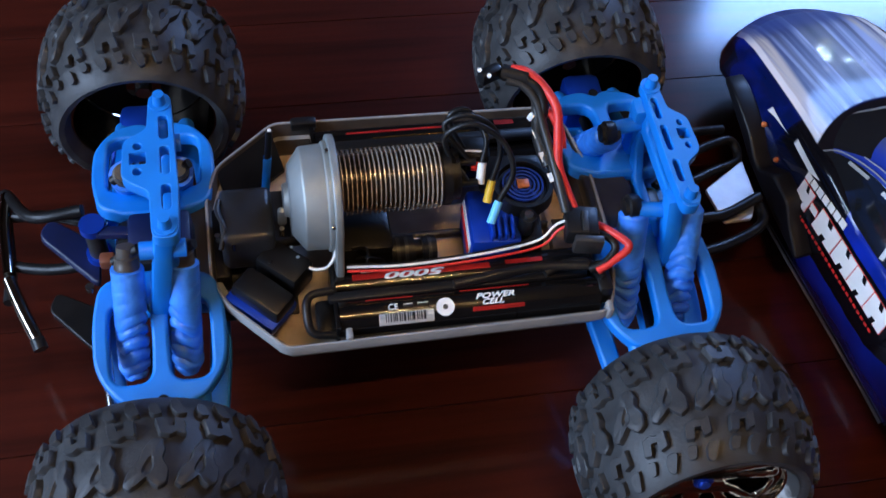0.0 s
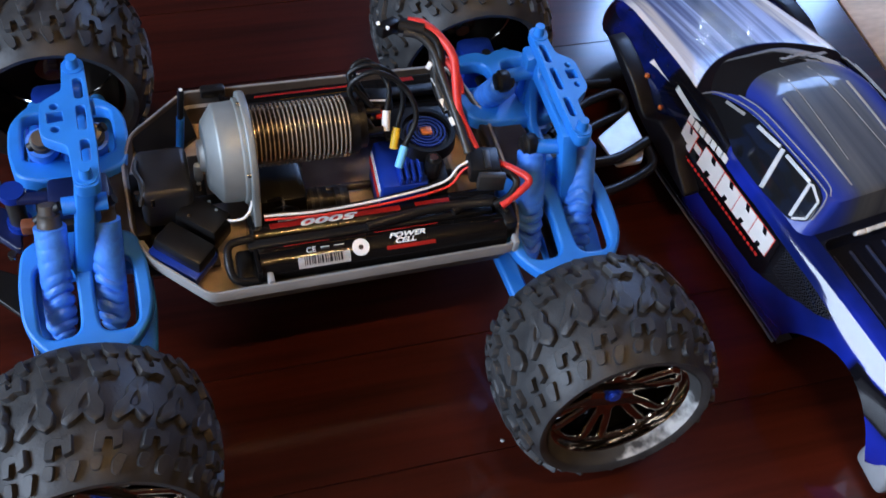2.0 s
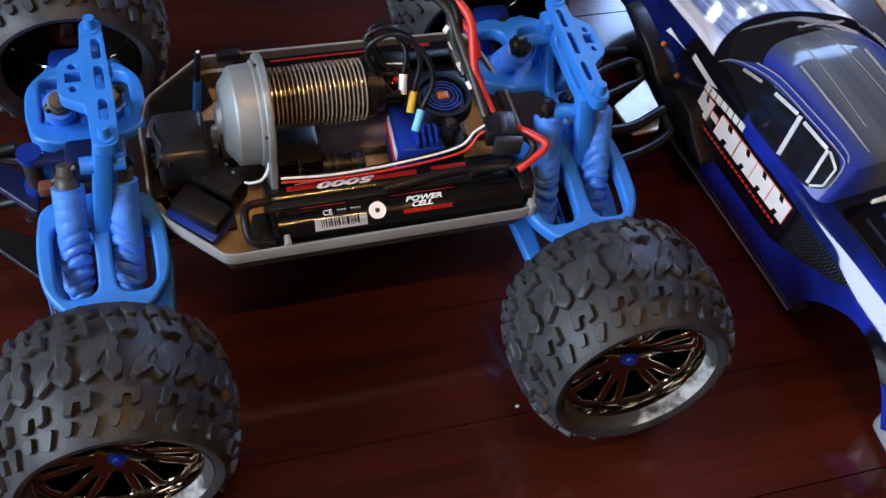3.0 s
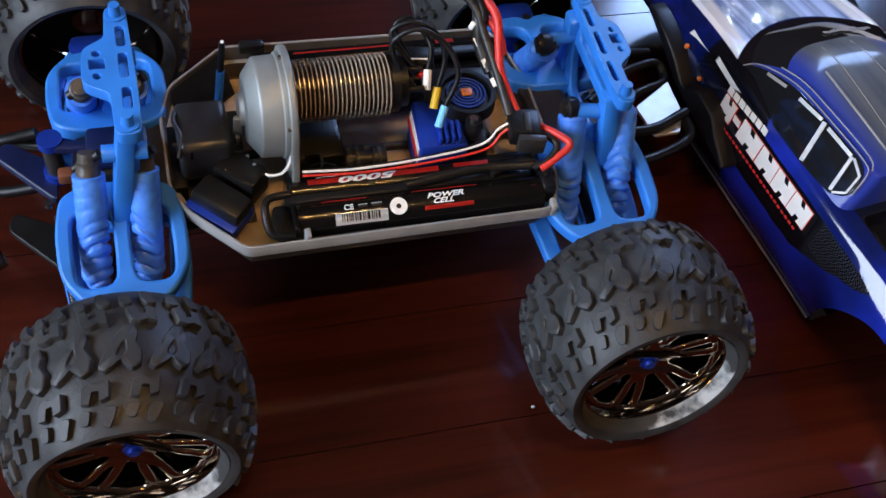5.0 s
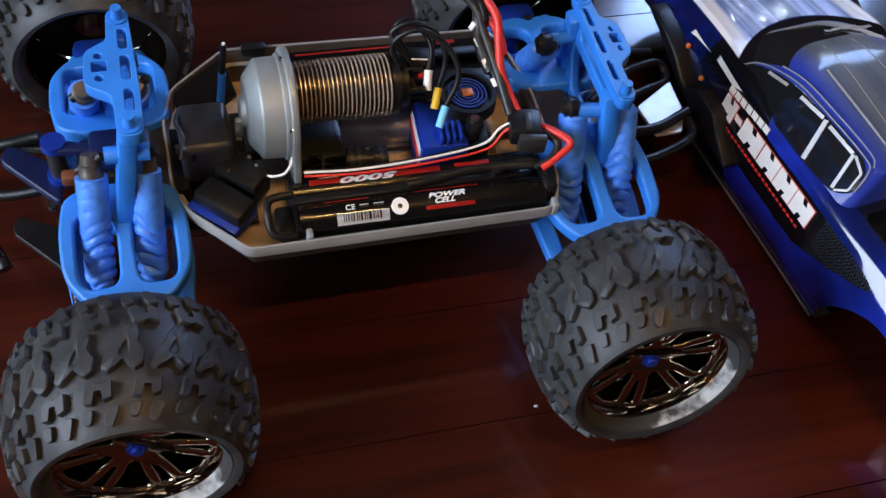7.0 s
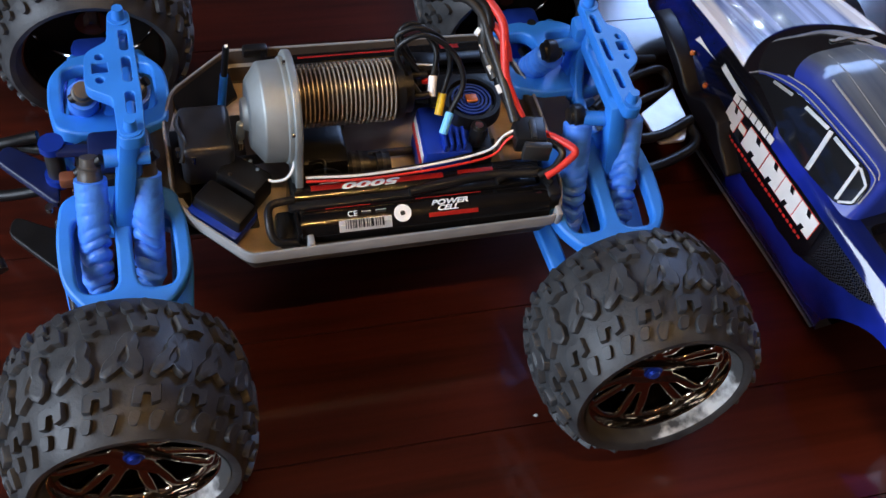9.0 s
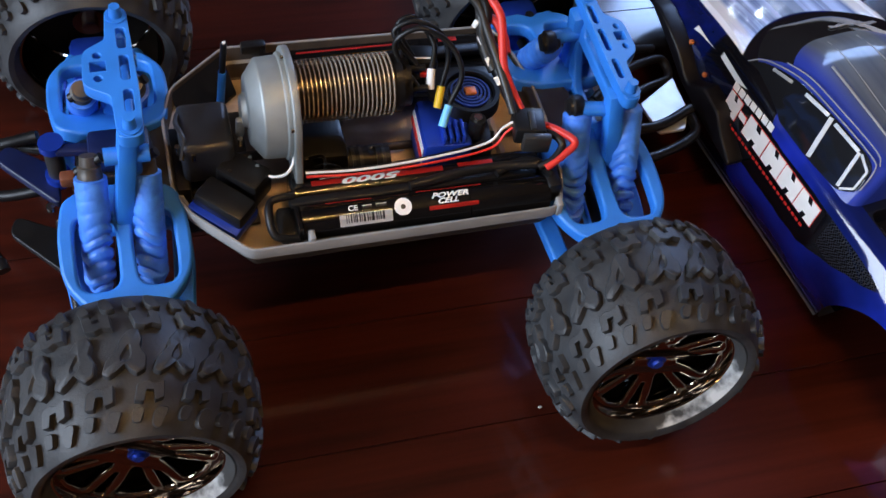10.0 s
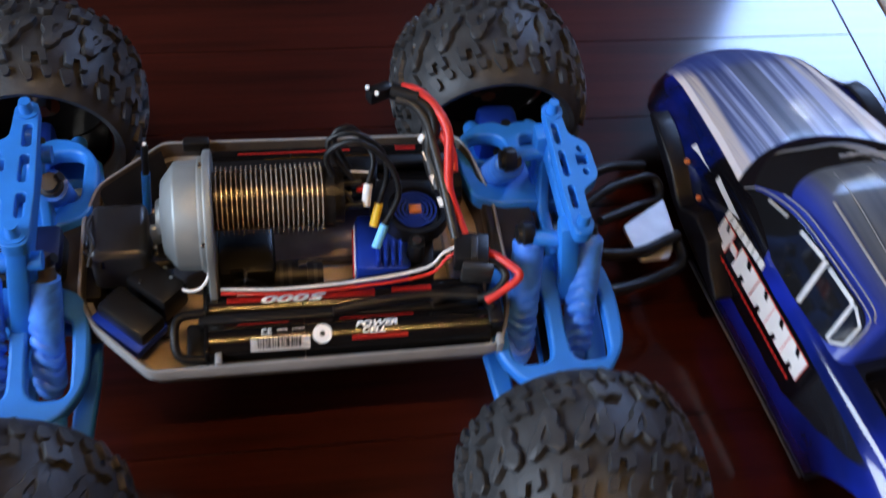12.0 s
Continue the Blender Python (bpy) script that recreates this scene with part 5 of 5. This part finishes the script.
def finer(points, n):
    """A polyline with n steps between its points, curved through them."""
    return [tuple(p)[:2] for p in spline([(y, z, 0) for y, z in points], n)]


def shell_mesh():
    bm = bmesh.new()
    rows = []
    cols = list(zip(*STATIONS))
    xs = sorted({round(float(v), 5) for v in np.linspace(cols[0][0], cols[0][-1], 95)} | set(cols[0][:4]) | set(cols[0][-3:]), reverse=True)
    for x in xs:
        sill, top, edge = (float(np.interp(-x, [-v for v in cols[0]], c)) for c in cols[1:])
        half = finer(shell_section(x, sill, top, edge), 3)
        full = half + [(-y, z) for y, z in half[-2::-1]]
        ease = max(0.0, (x - 0.08) / 0.167) ** 1.5
        rows.append([bm.verts.new((x - 0.047 * ease * (y / 0.0865) ** 2, y, z)) for y, z in full])
    n = len(rows[0])
    for a, b in zip(rows, rows[1:]):
        for k in range(n - 1):
            bm.faces.new((a[k], a[k + 1], b[k + 1], b[k]))
        bm.faces.new((b[0], b[-1], a[-1], a[0]))
    bm.faces.new(rows[0][::-1])
    bm.faces.new(rows[-1])
    bmesh.ops.triangulate(bm, faces=[f for f in bm.faces if len(f.verts) > 4])
    bmesh.ops.recalc_face_normals(bm, faces=bm.faces)
    return bm


def cut(me, cutters):
    """The mesh less some solid meshes."""
    ob = bpy.data.objects.new("cut", me)
    scene.collection.objects.link(ob)
    tools = []
    for c in cutters:
        cm = bpy.data.meshes.new("cutter")
        c.to_mesh(cm)
        c.free()
        co = bpy.data.objects.new("cutter", cm)
        scene.collection.objects.link(co)
        md = ob.modifiers.new("cut", "BOOLEAN")
        md.operation, md.object, md.solver = "DIFFERENCE", co, "EXACT"
        tools.append(co)
    bpy.context.view_layer.update()
    out = bpy.data.meshes.new_from_object(ob.evaluated_get(bpy.context.evaluated_depsgraph_get()))
    for o in (ob, *tools):
        bpy.data.objects.remove(o)
    return out


raw = bpy.data.meshes.new("raw_shell")
b0 = shell_mesh()
b0.to_mesh(raw)
b0.free()
cutters = []
for x, rx, rz in ((0.160, 0.086, 0.070), (-0.172, 0.0575, 0.0735)):
    c = rod(bmesh.new(), (x, -0.2, 0.0), (x, 0.2, 0.0), 1.0, seg=56)
    for v in c.verts:
        v.co = Vector((x + (v.co.x - x) * rx, v.co.y, v.co.z * rz))
    cutters.append(c)
# the load bed is sunk
cutters.append(boxed((0.142, 0.122, 0.05), pose(-0.160, 0, 0.107), 0.006))
part("painted_shell", cut(raw, cutters), LIVERY, shell, "blue lacquered shell with black sides and streaked silver hood")


# cab: rings from the beltline up to the roof
def cab_ring(z, x0, x1, w0, w1, nose, n=14):
    """A closed outline: rounded front that bulges by nose, straight sides, rounded rear."""
    pts = rounded([(x0, w0, 0.016), (x0 + nose, w0 * 0.5, 0.024), (x0 + nose, -w0 * 0.5, 0.024), (x0, -w0, 0.016), (x1, -w1, 0.012), (x1, w1, 0.012)], 0.02, 6)
    return [(p.x, p.y, z) for p in pts]


LEVELS = [cab_ring(0.0920, 0.078, -0.082, 0.0760, 0.0765, 0.030), cab_ring(0.0985, 0.073, -0.081, 0.0718, 0.0722, 0.030), cab_ring(0.1060, 0.062, -0.0800, 0.0667, 0.0670, 0.028),
          cab_ring(0.1130, 0.050, -0.0785, 0.0618, 0.0620, 0.025), cab_ring(0.1190, 0.039, -0.0770, 0.0576, 0.0576, 0.022), cab_ring(0.1235, 0.031, -0.0758, 0.0540, 0.0540, 0.021),
          cab_ring(0.1265, 0.024, -0.0742, 0.0500, 0.0500, 0.019), cab_ring(0.1284, 0.014, -0.0715, 0.0430, 0.0430, 0.016), cab_ring(0.1296, -0.004, -0.060, 0.0260, 0.0260, 0.008)]
bm = bmesh.new()
rows = [[bm.verts.new((x, y, z - 0.035 * max(0.0, 0.03 - x) * max(0.0, (z - 0.1235) / 0.006))) for x, y, z in ring] for ring in LEVELS]
for i, (a, b) in enumerate(zip(rows, rows[1:])):
    for k in range(len(a)):
        f = bm.faces.new((a[k], a[(k + 1) % len(a)], b[(k + 1) % len(a)], b[k]))
        f.material_index = 1 if 4 <= k < 23 and i < 4 else 0
bm.faces.new(rows[-1])
part("cab", bm, [ROOF, GLASS_BLACK], shell, "cab with a dark tinted windscreen and streaked grey-blue roof")

for s in (1, -1):
    # side window and its pale trim, on the sloping flank of the cab
    up = Vector((0, -s * 0.581, 0.814))
    ax = Vector((-s, 0, 0))  # reading direction seen from outside
    m = laid(ax, up, Vector((0, s * 0.0755, 0.0955)))

    def pane(x, z):
        """A place on the window's plane from the shell's x and height."""
        return (-s * x, (z - 0.0955) / 0.814)

    outline = [(0.0700, 0.0995, 0.004), (0.0610, 0.1085, 0.010), (0.0430, 0.1155, 0.012), (0.0200, 0.1210, 0.012), (-0.0126, 0.1232, 0.010), (-0.0600, 0.1250, 0.006), (-0.0700, 0.1210, 0.006),
               (-0.0745, 0.1070, 0.005), (-0.0640, 0.0985, 0.006), (-0.0280, 0.0955, 0.012), (0.0135, 0.0955, 0.012)]
    pts = rounded([(*pane(x, z), r) for x, z, r in outline], 0.006)
    glass = part("side_window", moved(plate([pts], 0.002, 0.0005), m), GLASS_BLACK, shell, "black side window with thin white outlines")

    def strip(a, b, w, mt=TRIM, lift=0.0014):
        a, b = Vector((*pane(*a), lift)), Vector((*pane(*b), lift))
        d = (b - a).normalized()
        mm = m @ Matrix.Translation((a + b) / 2) @ pose(0, 0, 0, 0, 0, math.degrees(math.atan2(d.y, d.x)))
        return part("window_trim", boxed(((b - a).length, w, 0.0008), mm, 0.0002), mt, glass)

    strip((-0.0170, 0.1222), (-0.0285, 0.0970), 0.0040)
    strip((-0.0525, 0.1225), (-0.0615, 0.1005), 0.0030)
    strip((0.0120, 0.1185), (-0.0140, 0.1215), 0.0030)
    strip((-0.0225, 0.1213), (-0.0515, 0.1224), 0.0030)
    strip((0.0470, 0.1122), (0.0270, 0.1165), 0.0026, PAN)
    strip((-0.0545, 0.1228), (-0.0680, 0.1190), 0.0022)
    strip((-0.0680, 0.1190), (-0.0715, 0.1070), 0.0018)
    strip((-0.0715, 0.1070), (-0.0640, 0.1005), 0.0018)
    for lift in (0.0012, 0.0052):  # two thin pale lines over the glass
        line = [(x, z + lift) for x, z in ((0.069, 0.1000), (0.060, 0.1090), (0.043, 0.1160), (0.020, 0.1215), (-0.0126, 0.1237), (-0.060, 0.1252), (-0.0705, 0.1215), (-0.0752, 0.108))]
        line = [m @ Vector((*pane(x, z), 0.0009)) for x, z in (line if lift < 0.003 else line[2:-1])]
        part("window_trim", tubed(line, 0.00055, 6, 4), PAN, glass, "thin pale outline")

    # maker's marks on the side as plain slanted blocks
    face = laid(ax, Vector((0, -s * 0.235, 0.972)), Vector((0, s * 0.0838, 0.0750)))

    def block(name, x, w, z0, z1, lean, mt, lift, label=""):
        """A slanted printed block on the flank: its front end x, width, lower and upper edge from the middle of the marks."""
        q = [(-s * x, z0), (-s * (x - w), z0), (-s * (x - w + lean), z1), (-s * (x + lean), z1)]
        return part(name, moved(plate([q], 0.0006), face @ Matrix.Translation((0, 0, lift))), mt, shell, label)

    part("mark_ground", moved(plate([[(-s * 0.0605, -0.0100), (s * 0.0755, -0.0100), (s * 0.0725, 0.0095), (-s * 0.0575, 0.0095)]], 0.0005), face @ Matrix.Translation((0, 0, 0.0008))), BODY_BLACK, shell)
    for x, w, low, high in ((0.0572, 0.0165, -0.0085, 0.0082), (0.0390, 0.0085, -0.0022, 0.0026), (0.0285, 0.0270, -0.0085, 0.0082), (-0.0000, 0.0225, -0.0085, 0.0082), (-0.0235, 0.0225, -0.0085, 0.0082), (-0.0470, 0.0225, -0.0085, 0.0082)):
        block("side_mark", x + 0.0005, w + 0.0010, low - 0.0007, high + 0.0004, 0.0016, RED, 0.0012)
        block("side_mark", x, w, low, high, 0.0016, WHITE, 0.0018, "white block with a red edge")
        if w > 0.01:  # dark notches in both edges of each block
            block("mark_notch", x - w * 0.40, w * 0.20, low - 0.0002, low + 0.0040, -0.0008, BODY_BLACK, 0.0022)
            block("mark_notch", x - w * 0.40, w * 0.20, high - 0.0040, high + 0.0002, 0.0024, BODY_BLACK, 0.0022)
    for k in range(7):
        block("side_mark", 0.0600 - k * 0.0078, 0.0066, 0.0093 + 0.00062 * k, 0.0150 + 0.00062 * k, 0.0008, WHITE, 0.0012, "small white printed block")
    for k in range(21):
        block("side_mark", 0.0425 - k * 0.0052, 0.0034, -0.0142, -0.0124, 0.0003, RED, 0.0026, "small red printed block")
    # highlight along the sill's lower edge, modelled as a pale tube
    part("sill_highlight", tubed([(0.078, s * 0.0795, 0.004), (0.03, s * 0.0800, 0.004), (-0.03, s * 0.0800, 0.004), (-0.08, s * 0.0803, 0.004), (-0.112, s * 0.0812, 0.004)], 0.0012, 6, 6), PAN, shell, "thin pale highlight line along the sill")

    # chunky dark flare round the front wheel opening, with a stepped block behind it
    ring = rounded([(0.172, 0.0800, 0.002), (0.158, 0.0838, 0.006), (0.136, 0.0818, 0.01), (0.115, 0.0750, 0.006), (0.099, 0.0650, 0.003), (0.090, 0.0630, 0.003), (0.074, 0.0740, 0.003),
                    (0.050, 0.0715, 0.004), (0.037, 0.0605, 0.004), (0.014, 0.0480, 0.002), (0.015, 0.0440, 0.002), (0.052, 0.0490, 0.004), (0.082, 0.0535, 0.004), (0.102, 0.0575, 0.004), (0.128, 0.0685, 0.01),
                    (0.150, 0.0750, 0.01), (0.168, 0.0765, 0.003)], 0.004, 4)
    me = plate([ring], 0.016, 0.0022)
    for v in me.vertices:  # towards the nose it follows the rounded corner inwards; its lower lip stands out most
        out = 0.0918 - 0.008 * max(0.0, (v.co.x - 0.13) / 0.056) ** 2 + 0.10 * (0.064 - v.co.y)
        v.co = Vector((v.co.x, s * (out + v.co.z), v.co.y))
    part("wheel_arch_flare", me, FLARE, shell, "matt dark grey wheel arch flare")
    for x, y, z in ((0.1180, 0.0862, 0.0800), (0.0905, 0.0858, 0.0690)):
        bm = bmesh.new()
        bmesh.ops.create_uvsphere(bm, u_segments=12, v_segments=6, radius=0.0024, matrix=pose(x, s * y, z))
        part("side_marker", bm, ORANGE, shell, "small amber side marker")
    bm = bmesh.new()
    bmesh.ops.create_uvsphere(bm, u_segments=12, v_segments=6, radius=0.0024, matrix=pose(-0.192, s * 0.0835, 0.0800))
    part("side_marker", bm, ORANGE, shell, "small amber side marker")
    # raised lines of the roof; the rib's pale colour paints in its white reflection
    part("roof_line", tubed([(0.024, s * 0.0315, 0.1287), (-0.01, s * 0.0312, 0.1281), (-0.04, s * 0.0305, 0.1270), (-0.066, s * 0.0300, 0.1252)], 0.0011, 8, 6), PAN, shell, "raised roof rib coloured pale for its highlight")
    part("roof_line", tubed([(0.052, s * 0.0140, 0.1236), (0.030, s * 0.0150, 0.1284), (0.0, s * 0.0165, 0.1291), (-0.045, s * 0.0185, 0.1275)], 0.0004, 6, 6), PAN, shell, "thin pale roof line")
    # corner of the rear bumper
    bm = boxed((0.034, 0.018, 0.034), pose(-0.236, s * 0.0755, 0.0225, 0, 0, -s * 8), 0.006, 3)
    part("bumper_corner", bm, BUMPER_GREY, shell, "pale grey bumper corner")
part("rear_bumper", boxed((0.014, 0.140, 0.034), pose(-0.253, 0, 0.026), 0.005), BUMPER_GREY, shell, "pale grey rear bumper")
# worn pale print along the roof's leading edge
rnd = random.Random(12)
for k in range(11):
    y = -0.008 - k * 0.0038
    part("roof_print", boxed((rnd.uniform(0.003, 0.006), 0.0046, 0.0008), pose(0.0718 + rnd.uniform(-0.0008, 0.0008) - 0.0006 * max(0, k - 3), y, 0.1152 + rnd.uniform(-0.0002, 0.0002), 0, 26, rnd.uniform(-12, 12)), 0.0003), PAN, shell, "worn pale print")

# ribs of the load bed, and worn marks on its front wall
for k in range(7):
    part("bed_rib", boxed((0.128, 0.0022, 0.0020), pose(-0.160, -0.048 + k * 0.016, 0.0825), 0.0005), GREY_STREAK, shell)
for k in range(6):
    part("bed_mark", boxed((0.004, rnd.uniform(0.008, 0.012), 0.0045), pose(-0.0895, 0.024 - k * 0.0105, 0.0945, 0, -20, rnd.uniform(-6, 6)), 0.001), BARCODE, shell, "pale worn print")

# ---- floor: dark planks along x, a border plank and a pale glare sheet beyond ----
floor = tagged(part("floor", boxed((X1 - X0, Y1 - Y0, 0.05), pose((X0 + X1) / 2, 0, -0.037)), WOOD_GAP), "dark reddish-brown polished wooden plank floor", "floor", kind="structure")
PW, BORDER = 0.0976, 0.561
plank_mesh = bpy.data.meshes.new("plank")
bm = boxed((BORDER - X0 - 0.0014, PW - 0.0007, 0.012), Matrix(), 0.0003, 1)
bm.to_mesh(plank_mesh)
bm.free()
plank_mesh.materials.append(WOOD)
y = 0.306 - PW * 27 + PW / 2
while y + PW / 2 < Y1:
    if y - PW / 2 > Y0:
        p = new("plank", plank_mesh)
        p.matrix_basis = pose((X0 + BORDER) / 2, y, -0.006)
        p.parent = floor
    y += PW
part("border_plank", boxed((0.0468, Y1 - Y0, 0.012), pose(BORDER + 0.024, 0, -0.006), 0.0008, 1), WOOD, floor)
# added pale sheet: its colour stands for window glare on the polished wood
tagged(part("rug", boxed((1.4, 2.2, 0.006), pose(0.616 + 0.7, 0.75, -0.0085), 0.002), PALE), "added pale sheet in place of window glare on the wooden floor", "rug")
crumb = bmesh.new()
bmesh.ops.create_icosphere(crumb, subdivisions=2, radius=0.0012, matrix=pose(0.111, -0.176, 0.0007) @ Matrix.Diagonal((1.5, 0.9, 0.6, 1)))
for v in crumb.verts:
    v.co += Vector((0.0003, 0.0003, 0.0002)) * noise.noise(v.co * 900)
tagged(part("crumb", crumb, PALE), "tiny pale crumb lying on the wooden floor", "crumb")
